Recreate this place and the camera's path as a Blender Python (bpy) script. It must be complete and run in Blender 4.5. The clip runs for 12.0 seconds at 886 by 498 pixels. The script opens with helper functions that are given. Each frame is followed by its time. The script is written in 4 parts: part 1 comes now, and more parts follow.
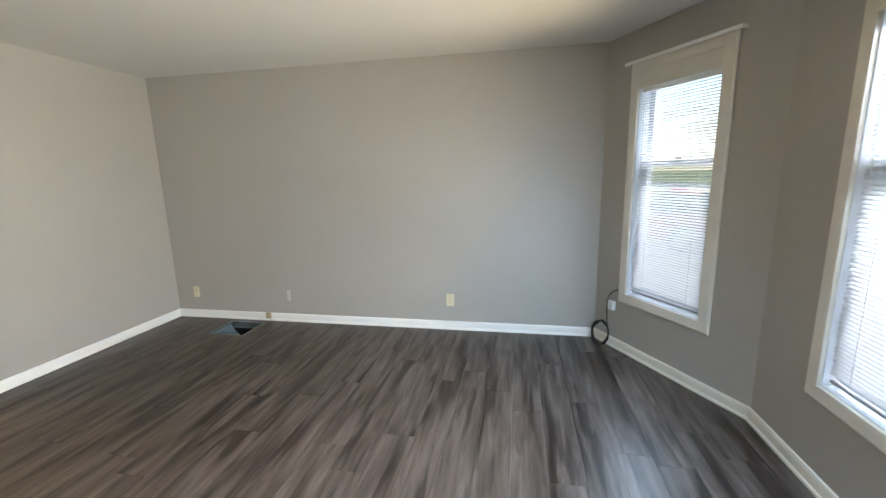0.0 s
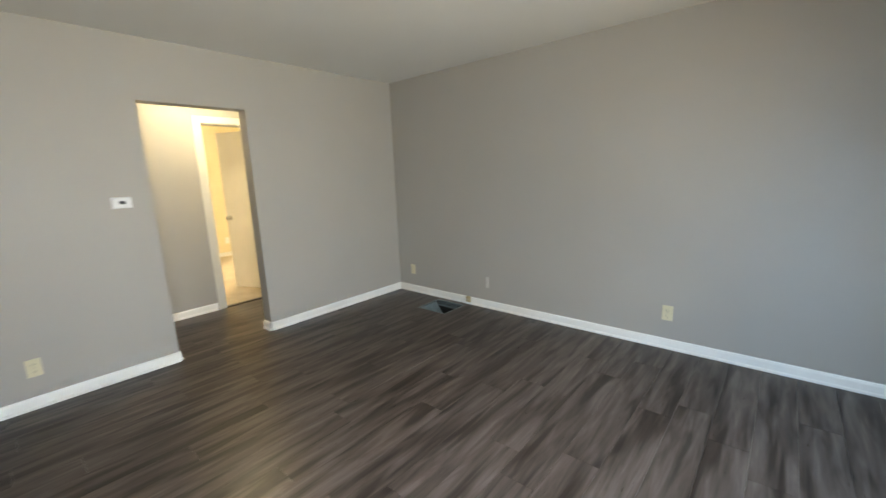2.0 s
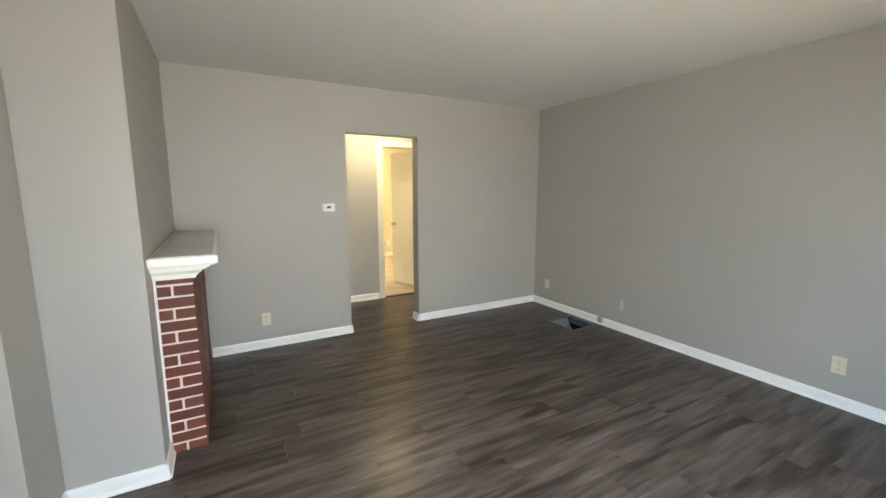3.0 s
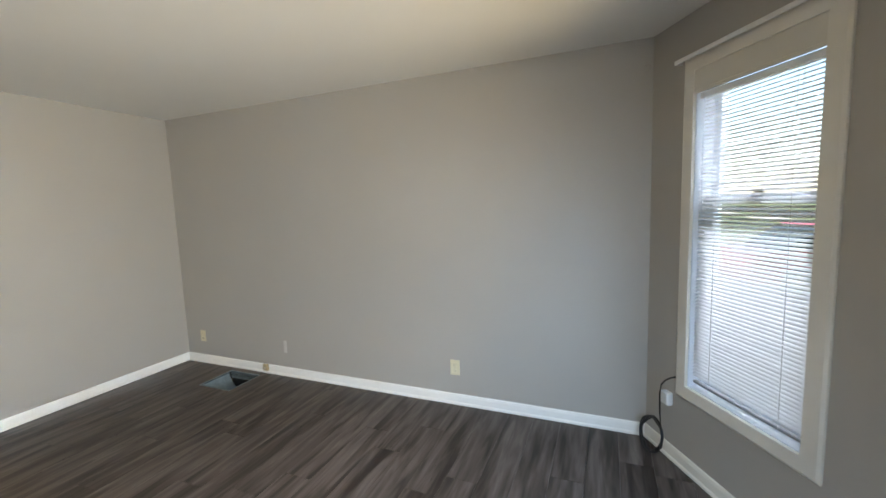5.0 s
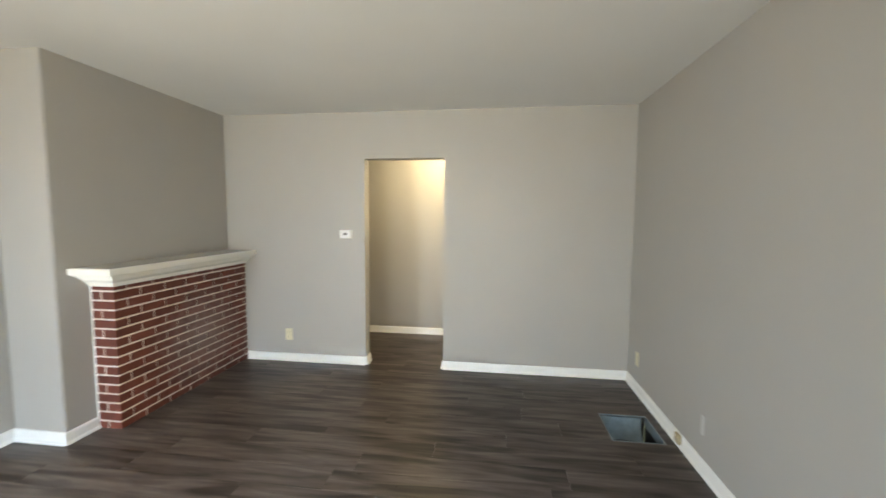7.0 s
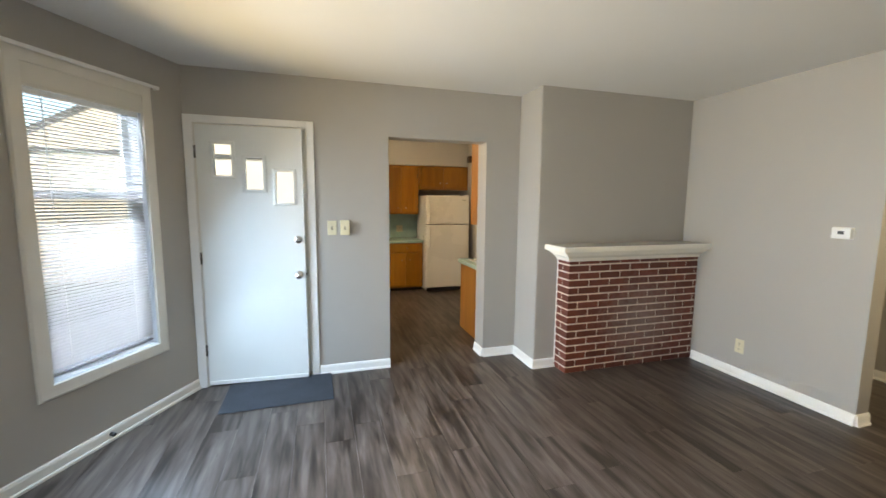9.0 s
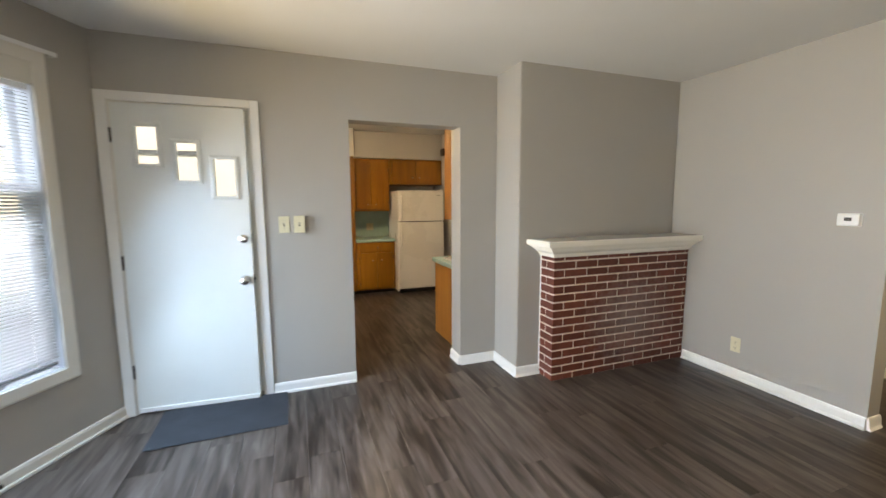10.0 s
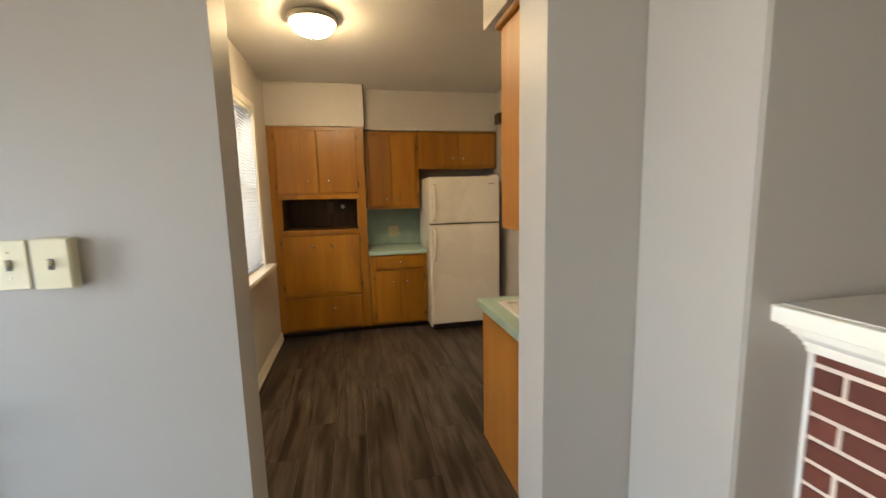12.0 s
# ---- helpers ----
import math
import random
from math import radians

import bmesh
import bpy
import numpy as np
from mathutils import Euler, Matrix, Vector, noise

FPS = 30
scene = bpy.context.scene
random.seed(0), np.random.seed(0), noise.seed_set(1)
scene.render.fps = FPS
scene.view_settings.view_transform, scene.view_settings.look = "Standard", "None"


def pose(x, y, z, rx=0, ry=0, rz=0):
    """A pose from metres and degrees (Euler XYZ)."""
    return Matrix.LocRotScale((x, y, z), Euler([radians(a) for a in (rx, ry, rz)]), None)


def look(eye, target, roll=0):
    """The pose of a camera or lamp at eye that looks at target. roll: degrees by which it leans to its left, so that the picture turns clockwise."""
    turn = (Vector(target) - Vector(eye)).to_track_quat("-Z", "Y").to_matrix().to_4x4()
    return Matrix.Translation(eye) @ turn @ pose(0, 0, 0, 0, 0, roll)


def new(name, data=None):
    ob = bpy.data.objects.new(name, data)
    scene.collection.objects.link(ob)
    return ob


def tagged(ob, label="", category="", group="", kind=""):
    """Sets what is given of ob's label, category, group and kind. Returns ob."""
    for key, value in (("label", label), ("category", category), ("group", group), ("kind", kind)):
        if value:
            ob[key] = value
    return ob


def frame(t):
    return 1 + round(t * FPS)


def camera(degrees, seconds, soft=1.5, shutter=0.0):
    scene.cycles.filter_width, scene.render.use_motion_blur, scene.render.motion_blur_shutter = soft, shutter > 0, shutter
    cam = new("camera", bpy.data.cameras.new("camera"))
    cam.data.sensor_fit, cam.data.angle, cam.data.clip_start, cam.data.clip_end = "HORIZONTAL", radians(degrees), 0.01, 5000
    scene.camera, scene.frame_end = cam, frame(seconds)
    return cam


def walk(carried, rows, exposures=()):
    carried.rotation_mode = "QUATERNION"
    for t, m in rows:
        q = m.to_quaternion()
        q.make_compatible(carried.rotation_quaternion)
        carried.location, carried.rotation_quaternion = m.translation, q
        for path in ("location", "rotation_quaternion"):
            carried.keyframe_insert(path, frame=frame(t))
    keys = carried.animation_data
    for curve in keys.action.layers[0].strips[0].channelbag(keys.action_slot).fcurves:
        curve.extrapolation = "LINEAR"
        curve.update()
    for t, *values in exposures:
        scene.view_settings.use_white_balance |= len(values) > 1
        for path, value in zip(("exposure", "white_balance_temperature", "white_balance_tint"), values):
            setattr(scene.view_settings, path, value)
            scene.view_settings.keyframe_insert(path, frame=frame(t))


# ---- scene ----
cam = camera(96.0, 12.0, shutter=0.3)
PATH = [
    (0, (0.007, -0.052, 1.461), (-0.361, 1.878, 1.088), -1.3),
    (0.5, (-0.122, 0.106, 1.442), (-0.585, 2.016, 1.071), -1.8),
    (1, (-0.335, 0.217, 1.481), (-0.955, 2.079, 1.098), -2.3),
    (1.5, (-0.283, 0.216, 1.469), (-1.139, 1.976, 1.059), -2.4),
    (2, (0.003, 0.178, 1.416), (-1.283, 1.662, 1.038), -2.2),
    (2.5, (0.163, -0.009, 1.432), (-1.46, 1.118, 1.125), -0.7),
    (2.7, (0.222, -0.066, 1.439), (-1.508, 0.895, 1.149), -0.0),
    (4.3, (0.494, 0.22, 1.497), (-0.882, 1.646, 1.228), -2.0),
    (4.5, (0.487, 0.328, 1.503), (-0.665, 1.94, 1.237), -1.7),
    (5, (0.447, 0.778, 1.513), (-0.313, 2.616, 1.296), -2.0),
    (5.5, (0.439, 1.219, 1.47), (-0.368, 3.041, 1.298), -1.4),
    (6, (0.315, 1.541, 1.442), (-1.053, 2.992, 1.289), 0.8),
    (6.5, (0.251, 2.037, 1.387), (-1.678, 2.55, 1.261), -0.1),
    (7, (0.111, 2.292, 1.46), (-1.866, 2.033, 1.3), 0.4),
    (7.5, (-0.06, 2.471, 1.477), (-1.85, 1.594, 1.307), 1.0),
    (9.3, (-0.207, 2.654, 1.471), (-0.716, 0.735, 1.228), 0.4),
    (9.5, (-0.18, 2.588, 1.457), (-0.717, 0.678, 1.203), 0.2),
    (10, (-0.363, 2.305, 1.413), (-1.053, 0.443, 1.176), -0.3),
    (10.5, (-0.609, 1.857, 1.422), (-1.419, 0.044, 1.182), -0.7),
    (11, (-0.799, 1.356, 1.411), (-1.555, -0.476, 1.142), -1.1),
    (11.5, (-0.954, 0.839, 1.407), (-1.562, -1.05, 1.161), -1.3),
    (12, (-1.089, 0.355, 1.393), (-1.513, -1.582, 1.128), -1.3),
]
walk(cam, [(t, look(eye, target, roll)) for t, eye, target, roll in PATH], exposures=[(0.0, 1.68, 6660, 5.5), (1.0, 1.56, 6640, 5.5), (2.5, 1.3, 6540, 3), (5.0, 1.52, 6660, 6), (6.5, 1.44, 6640, 6), (7.0, 1.6, 6600, 4), (7.5, 1.66, 6530, 3), (9.5, 1.48, 6780, 7), (11.0, 1.46, 6860, 8.5), (12.0, 1.44, 6900, 8)])

# ---- world, sun and window light ----
world = bpy.data.worlds.new("world")
scene.world = world
world.use_nodes = True
wn = world.node_tree
sky = wn.nodes.new("ShaderNodeTexSky")
sky.sky_type = "NISHITA"
sky.sun_disc = False
sky.sun_elevation, sky.sun_rotation = radians(42), radians(301)
wn.nodes["Background"].inputs["Strength"].default_value = 0.15
wn.links.new(sky.outputs[0], wn.nodes["Background"].inputs["Color"])

sun_data = bpy.data.lights.new("sun", "SUN")
sun_data.energy, sun_data.angle, sun_data.color = 5.0, radians(0.53), (1.0, 0.93, 0.82)
sun = new("sun", sun_data)
sun.matrix_world = look((-20, 2.6, 20), (-20 + math.cos(radians(42)), 2.6 - 0.45, 20 - math.sin(radians(42))))


def window_lamp(name, at, aim, width, height, watts, color, spread):
    data = bpy.data.lights.new(name, "AREA")
    data.shape, data.size, data.size_y, data.energy, data.color, data.spread = "RECTANGLE", width, height, watts, color, radians(spread)
    ob = new(name, data)
    ob.matrix_world = look(at, aim)
    return ob


SKY_TINT, STREET_TINT = (0.52, 0.715, 1.0), (1.0, 0.775, 0.44)
SKY_WATTS, STREET_WATTS, SLAT_FILL_WATTS = 6.0, 4.4, 195.0

# ---- materials ----


def nodes_of(m):
    m.use_nodes = True
    t = m.node_tree
    return t, t.nodes["Principled BSDF"]


def noise_node(t, coord, scale, detail=3.0, stretch=None):
    n = t.nodes.new("ShaderNodeTexNoise")
    n.inputs["Scale"].default_value, n.inputs["Detail"].default_value = scale, detail
    if stretch:
        mp = t.nodes.new("ShaderNodeMapping")
        mp.inputs["Scale"].default_value = stretch
        t.links.new(coord, mp.inputs["Vector"])
        coord = mp.outputs[0]
    t.links.new(coord, n.inputs["Vector"])
    return n


def ramp_node(t, fac, stops):
    r = t.nodes.new("ShaderNodeValToRGB")
    e = r.color_ramp.elements
    while len(e) < len(stops):
        e.new(0.5)
    for el, (p, c) in zip(e, stops):
        el.position, el.color = p, (*c, 1)
    t.links.new(fac, r.inputs["Fac"])
    return r


def mix_node(t, kind, fac, a, b):
    m = t.nodes.new("ShaderNodeMix")
    m.data_type, m.blend_type = "RGBA", kind
    if isinstance(fac, float):
        m.inputs[0].default_value = fac
    else:
        t.links.new(fac, m.inputs[0])
    t.links.new(a, m.inputs[6])
    t.links.new(b, m.inputs[7])
    return m.outputs[2]


def surface(name, color, rough=0.5, metal=0.0, vary=0.08, big=1.5, fine=60.0, bump=0.05, depth=0.002, stretch=None, coat=0.0, spec=0.5):
    """A paint, plastic, metal or fabric with soft blotches and a fine relief."""
    m = bpy.data.materials.new(name)
    t, p = nodes_of(m)
    co = t.nodes.new("ShaderNodeTexCoord").outputs["Object"]
    n1 = noise_node(t, co, big, 4.0, stretch)
    dark = tuple(c * (1 - vary) for c in color)
    light = tuple(min(1.0, c * (1 + vary)) for c in color)
    r = ramp_node(t, n1.outputs["Fac"], [(0.3, dark), (0.7, light)])
    t.links.new(r.outputs[0], p.inputs["Base Color"])
    n2 = noise_node(t, co, fine, 3.0, stretch)
    b = t.nodes.new("ShaderNodeBump")
    b.inputs["Strength"].default_value, b.inputs["Distance"].default_value = bump, depth
    t.links.new(n2.outputs["Fac"], b.inputs["Height"])
    t.links.new(b.outputs[0], p.inputs["Normal"])
    rr = t.nodes.new("ShaderNodeMapRange")
    rr.inputs["To Min"].default_value, rr.inputs["To Max"].default_value = max(0.02, rough - 0.06), min(1.0, rough + 0.06)
    t.links.new(n1.outputs["Fac"], rr.inputs["Value"])
    t.links.new(rr.outputs[0], p.inputs["Roughness"])
    p.inputs["Metallic"].default_value = metal
    p.inputs["Coat Weight"].default_value = coat
    p.inputs["Specular IOR Level"].default_value = spec
    return m


def wood(name, dark, mid, light, rough=0.4, grain=(18.0, 18.0, 1.2), per_object=0.25, coat=0.0, bump=0.15, fine_mix=0.5, streak=None, spec=0.5):
    """Streaked grain along one axis; each piece is shifted and toned by its own random number."""
    m = bpy.data.materials.new(name)
    t, p = nodes_of(m)
    co = t.nodes.new("ShaderNodeTexCoord").outputs["Object"]
    info = t.nodes.new("ShaderNodeObjectInfo")
    shift = t.nodes.new("ShaderNodeVectorMath")
    shift.operation = "MULTIPLY_ADD"
    comb = t.nodes.new("ShaderNodeCombineXYZ")
    for i in range(3):
        t.links.new(info.outputs["Random"], comb.inputs[i])
    t.links.new(comb.outputs[0], shift.inputs[0])
    shift.inputs[1].default_value = (37.0, 53.0, 71.0)
    t.links.new(co, shift.inputs[2])
    n1 = noise_node(t, shift.outputs[0], 1.0, 5.0, grain)
    n1.inputs["Distortion"].default_value = 0.6
    n2 = noise_node(t, shift.outputs[0], 1.0, 3.0, tuple(g * 5 for g in grain))
    r = ramp_node(t, n1.outputs["Fac"], [(0.28, dark), (0.5, mid), (0.74, light)])
    fine = ramp_node(t, n2.outputs["Fac"], [(0.3, (0.72, 0.72, 0.72)), (0.7, (1.12, 1.12, 1.12))])
    c = mix_node(t, "MULTIPLY", fine_mix, r.outputs[0], fine.outputs[0])
    if streak:
        n3 = noise_node(t, shift.outputs[0], 1.0, 2.5, streak)
        n3.inputs["Distortion"].default_value = 0.4
        broad = ramp_node(t, n3.outputs["Fac"], [(0.36, (0.38, 0.35, 0.33)), (0.45, (0.78, 0.77, 0.76)), (0.53, (1.04, 1.04, 1.04)), (0.68, (1.2, 1.2, 1.22))])
        c = mix_node(t, "MULTIPLY", 1.0, c, broad.outputs[0])
    tone = t.nodes.new("ShaderNodeMapRange")
    tone.inputs["To Min"].default_value, tone.inputs["To Max"].default_value = 1 - per_object, 1 + per_object
    t.links.new(info.outputs["Random"], tone.inputs["Value"])
    sc = t.nodes.new("ShaderNodeVectorMath")
    sc.operation = "SCALE"
    t.links.new(c, sc.inputs[0])
    t.links.new(tone.outputs[0], sc.inputs["Scale"])
    t.links.new(sc.outputs[0], p.inputs["Base Color"])
    rr = t.nodes.new("ShaderNodeMapRange")
    rr.inputs["To Min"].default_value, rr.inputs["To Max"].default_value = rough - 0.07, rough + 0.1
    t.links.new(n2.outputs["Fac"], rr.inputs["Value"])
    t.links.new(rr.outputs[0], p.inputs["Roughness"])
    b = t.nodes.new("ShaderNodeBump")
    b.inputs["Strength"].default_value, b.inputs["Distance"].default_value = bump, 0.001
    t.links.new(n2.outputs["Fac"], b.inputs["Height"])
    t.links.new(b.outputs[0], p.inputs["Normal"])
    p.inputs["Coat Weight"].default_value = coat
    p.inputs["Specular IOR Level"].default_value = spec
    return m


def brick_material():
    """Red painted brick with a pale dusty bloom over the middle of the face."""
    m = bpy.data.materials.new("red_brick")
    t, p = nodes_of(m)
    co = t.nodes.new("ShaderNodeTexCoord").outputs["Object"]
    info = t.nodes.new("ShaderNodeObjectInfo")
    geo = t.nodes.new("ShaderNodeNewGeometry")
    n1 = noise_node(t, geo.outputs["Position"], 9.0, 5.0)
    r = ramp_node(t, n1.outputs["Fac"], [(0.3, (0.105, 0.026, 0.015)), (0.7, (0.165, 0.044, 0.026))])
    tone = t.nodes.new("ShaderNodeMapRange")
    tone.inputs["To Min"].default_value, tone.inputs["To Max"].default_value = 0.75, 1.2
    t.links.new(info.outputs["Random"], tone.inputs["Value"])
    sc = t.nodes.new("ShaderNodeVectorMath")
    sc.operation = "SCALE"
    t.links.new(r.outputs[0], sc.inputs[0])
    t.links.new(tone.outputs[0], sc.inputs["Scale"])
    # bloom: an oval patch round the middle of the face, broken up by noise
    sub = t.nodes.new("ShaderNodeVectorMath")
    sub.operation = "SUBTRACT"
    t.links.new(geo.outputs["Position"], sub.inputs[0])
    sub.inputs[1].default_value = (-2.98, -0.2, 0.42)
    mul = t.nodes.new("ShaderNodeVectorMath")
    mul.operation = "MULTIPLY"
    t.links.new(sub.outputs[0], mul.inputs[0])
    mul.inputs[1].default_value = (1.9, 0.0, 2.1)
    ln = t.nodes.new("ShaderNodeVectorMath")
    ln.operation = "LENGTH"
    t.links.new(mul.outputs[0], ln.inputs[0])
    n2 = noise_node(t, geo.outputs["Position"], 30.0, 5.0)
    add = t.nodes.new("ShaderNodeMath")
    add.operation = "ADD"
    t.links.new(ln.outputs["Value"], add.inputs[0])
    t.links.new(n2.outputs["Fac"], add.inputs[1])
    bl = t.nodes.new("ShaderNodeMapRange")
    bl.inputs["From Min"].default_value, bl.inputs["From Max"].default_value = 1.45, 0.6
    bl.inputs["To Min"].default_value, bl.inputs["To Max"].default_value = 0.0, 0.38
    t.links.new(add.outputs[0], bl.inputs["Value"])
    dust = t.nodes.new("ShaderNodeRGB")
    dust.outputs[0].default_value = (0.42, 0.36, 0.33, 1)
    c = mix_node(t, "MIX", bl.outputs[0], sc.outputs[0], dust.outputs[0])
    t.links.new(c, p.inputs["Base Color"])
    p.inputs["Roughness"].default_value = 0.62
    n3 = noise_node(t, geo.outputs["Position"], 120.0, 4.0)
    b = t.nodes.new("ShaderNodeBump")
    b.inputs["Strength"].default_value, b.inputs["Distance"].default_value = 0.4, 0.002
    t.links.new(n3.outputs["Fac"], b.inputs["Height"])
    t.links.new(b.outputs[0], p.inputs["Normal"])
    return m


def glass_material():
    m = bpy.data.materials.new("window_glass")
    t, p = nodes_of(m)
    p.inputs["Base Color"].default_value = (0.96, 0.98, 0.97, 1)
    p.inputs["Roughness"].default_value = 0.0
    p.inputs["Transmission Weight"].default_value = 1.0
    p.inputs["IOR"].default_value = 1.05
    return m


def slat_material():
    """Thin white plastic that lets some daylight glow through."""
    m = bpy.data.materials.new("blind_slat")
    t, p = nodes_of(m)
    p.inputs["Base Color"].default_value = (0.82, 0.82, 0.82, 1)
    p.inputs["Roughness"].default_value = 0.45
    tr = t.nodes.new("ShaderNodeBsdfTranslucent")
    tr.inputs["Color"].default_value = (0.80, 0.82, 0.86, 1)
    mx = t.nodes.new("ShaderNodeMixShader")
    mx.inputs[0].default_value = 0.5
    t.links.new(p.outputs[0], mx.inputs[1])
    t.links.new(tr.outputs[0], mx.inputs[2])
    t.links.new(mx.outputs[0], t.nodes["Material Output"].inputs["Surface"])
    return m


def glow(name, color, strength):
    m = bpy.data.materials.new(name)
    t, p = nodes_of(m)
    p.inputs["Base Color"].default_value = (0.9, 0.88, 0.82, 1)
    p.inputs["Emission Color"].default_value = (*color, 1)
    p.inputs["Emission Strength"].default_value = strength
    return m


WALL = surface("grey_wall_paint", (0.398, 0.378, 0.345), 0.5, vary=0.03, big=1.1, fine=260.0, bump=0.12, depth=0.001)
CEIL = surface("ceiling_paint", (0.73, 0.722, 0.70), 0.75, vary=0.03, big=0.8, fine=160.0, bump=0.15, depth=0.001)
BEDROOM_PAINT = surface("cream_wall_paint", (0.72, 0.62, 0.42), 0.6, vary=0.03, big=1.0, fine=200.0, bump=0.1, depth=0.001)
KITCHEN_PAINT = surface("kitchen_wall_paint", (0.56, 0.53, 0.50), 0.5, vary=0.04, big=1.3, fine=200.0, bump=0.1, depth=0.001)
TRIM = surface("white_trim_paint", (0.82, 0.81, 0.78), 0.35, vary=0.04, big=3.0, fine=90.0, bump=0.06)
CREAM = surface("cream_trim_paint", (0.72, 0.69, 0.62), 0.35, vary=0.05, big=3.0, fine=90.0, bump=0.08)
DOOR_PAINT = surface("door_paint", (0.74, 0.75, 0.72), 0.38, vary=0.03, big=2.0, fine=70.0, bump=0.08)
MANTEL = surface("mantel_paint", (0.84, 0.81, 0.73), 0.3, vary=0.03, big=3.0, fine=90.0, bump=0.06)
SHADE = surface("shade_fabric", (0.66, 0.63, 0.56), 0.8, vary=0.04, big=4.0, fine=400.0, bump=0.2)
VINYL = surface("window_vinyl", (0.74, 0.78, 0.84), 0.3, vary=0.03, big=4.0, fine=60.0, bump=0.02)
IVORY = surface("ivory_plastic", (0.68, 0.63, 0.44), 0.35, vary=0.04, big=8.0, fine=80.0, bump=0.02)
WHITE_PLASTIC = surface("white_plastic", (0.80, 0.80, 0.79), 0.35, vary=0.03, big=8.0, fine=80.0, bump=0.02)
PAINTED_PLATE = surface("painted_plate", (0.56, 0.55, 0.52), 0.45, vary=0.04, big=8.0, fine=80.0, bump=0.02)
# blind's bottom rail: its shade is painted in as a dark grey
RAIL_SHADED = surface("shaded_rail_paint", (0.26, 0.27, 0.28), 0.45, vary=0.05, big=8.0, fine=80.0, bump=0.02)
BLACK = surface("black_rubber", (0.012, 0.012, 0.013), 0.45, vary=0.2, big=20.0, fine=200.0, bump=0.05)
DARK = surface("dark_plastic", (0.03, 0.028, 0.026), 0.4, vary=0.15, big=10.0, fine=90.0, bump=0.04)
CHROME = surface("chrome", (0.75, 0.74, 0.72), 0.15, metal=1.0, vary=0.03, big=10.0, fine=60.0, bump=0.01)
BRONZE = surface("dark_hinge_metal", (0.10, 0.085, 0.07), 0.4, metal=0.8, vary=0.2, big=20.0, fine=120.0, bump=0.05)
NICKEL = surface("brushed_nickel", (0.42, 0.39, 0.33), 0.3, metal=1.0, vary=0.05, big=10.0, fine=90.0, bump=0.04)
GALVANISED = surface("galvanised_sheet", (0.26, 0.31, 0.33), 0.45, metal=0.7, vary=0.18, big=14.0, fine=60.0, bump=0.1)
SHEET = surface("bright_sheet", (0.36, 0.45, 0.50), 0.5, metal=0.4, vary=0.15, big=20.0, fine=60.0, bump=0.1)
MAT_FABRIC = surface("doormat_fabric", (0.045, 0.05, 0.06), 0.95, vary=0.15, big=6.0, fine=260.0, bump=0.8, depth=0.004)
MORTAR = surface("cream_mortar", (0.70, 0.60, 0.51), 0.85, vary=0.12, big=12.0, fine=90.0, bump=0.4)
BRICK = brick_material()
GLASS = glass_material()
SLAT = slat_material()
PLANK = wood("vinyl_plank", (0.039, 0.029, 0.024), (0.074, 0.058, 0.049), (0.122, 0.100, 0.088), 0.30, (22.0, 2.4, 1.0), 0.08, bump=0.08, fine_mix=0.3, streak=(15.0, 1.5, 1.0), spec=0.25)
CABINET = wood("honey_wood", (0.24, 0.092, 0.006), (0.31, 0.125, 0.008), (0.37, 0.158, 0.012), 0.3, (7.0, 7.0, 0.7), 0.14, coat=0.25, bump=0.05, fine_mix=0.3)
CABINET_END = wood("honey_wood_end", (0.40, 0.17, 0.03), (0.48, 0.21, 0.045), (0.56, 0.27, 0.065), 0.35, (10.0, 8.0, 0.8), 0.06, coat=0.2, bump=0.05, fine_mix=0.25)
# about a quarter as bright as CABINET, for niche lining and chime box
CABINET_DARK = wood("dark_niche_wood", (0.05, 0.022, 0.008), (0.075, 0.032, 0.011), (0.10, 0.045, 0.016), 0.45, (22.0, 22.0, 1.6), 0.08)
BROWN_PLATE = surface("brown_plastic", (0.16, 0.10, 0.05), 0.4, vary=0.08, big=8.0, fine=80.0, bump=0.02)
TEAL = surface("mint_laminate", (0.36, 0.50, 0.45), 0.3, vary=0.07, big=9.0, fine=120.0, bump=0.03)
APPLIANCE = surface("white_enamel", (0.78, 0.74, 0.68), 0.28, vary=0.03, big=2.0, fine=140.0, bump=0.1)
PORCELAIN = surface("sink_enamel", (0.82, 0.80, 0.76), 0.15, vary=0.02, big=3.0, fine=40.0, bump=0.02)
CARPET = surface("beige_carpet", (0.46, 0.38, 0.27), 0.95, vary=0.12, big=5.0, fine=300.0, bump=0.8, depth=0.006)
GRASS = surface("lawn", (0.085, 0.105, 0.04), 0.9, vary=0.4, big=2.0, fine=40.0, bump=0.8, depth=0.03)
ASPHALT = surface("asphalt", (0.05, 0.05, 0.052), 0.85, vary=0.2, big=3.0, fine=90.0, bump=0.5)
CONCRETE = surface("concrete", (0.42, 0.41, 0.38), 0.85, vary=0.15, big=2.0, fine=60.0, bump=0.4)
SIDING = surface("pale_siding", (0.62, 0.60, 0.55), 0.6, vary=0.06, big=2.0, fine=60.0, bump=0.2)
BEIGE = surface("beige_siding", (0.55, 0.46, 0.36), 0.6, vary=0.06, big=2.0, fine=60.0, bump=0.2)
ROOFING = surface("roof_shingle", (0.09, 0.085, 0.08), 0.9, vary=0.25, big=3.0, fine=60.0, bump=0.6)
CAR_RED = surface("red_car_paint", (0.30, 0.03, 0.035), 0.2, vary=0.05, big=3.0, fine=40.0, bump=0.0, coat=0.8)
CAR_GLASS = surface("dark_car_glass", (0.02, 0.025, 0.03), 0.06, vary=0.1, big=3.0, fine=30.0, bump=0.0)
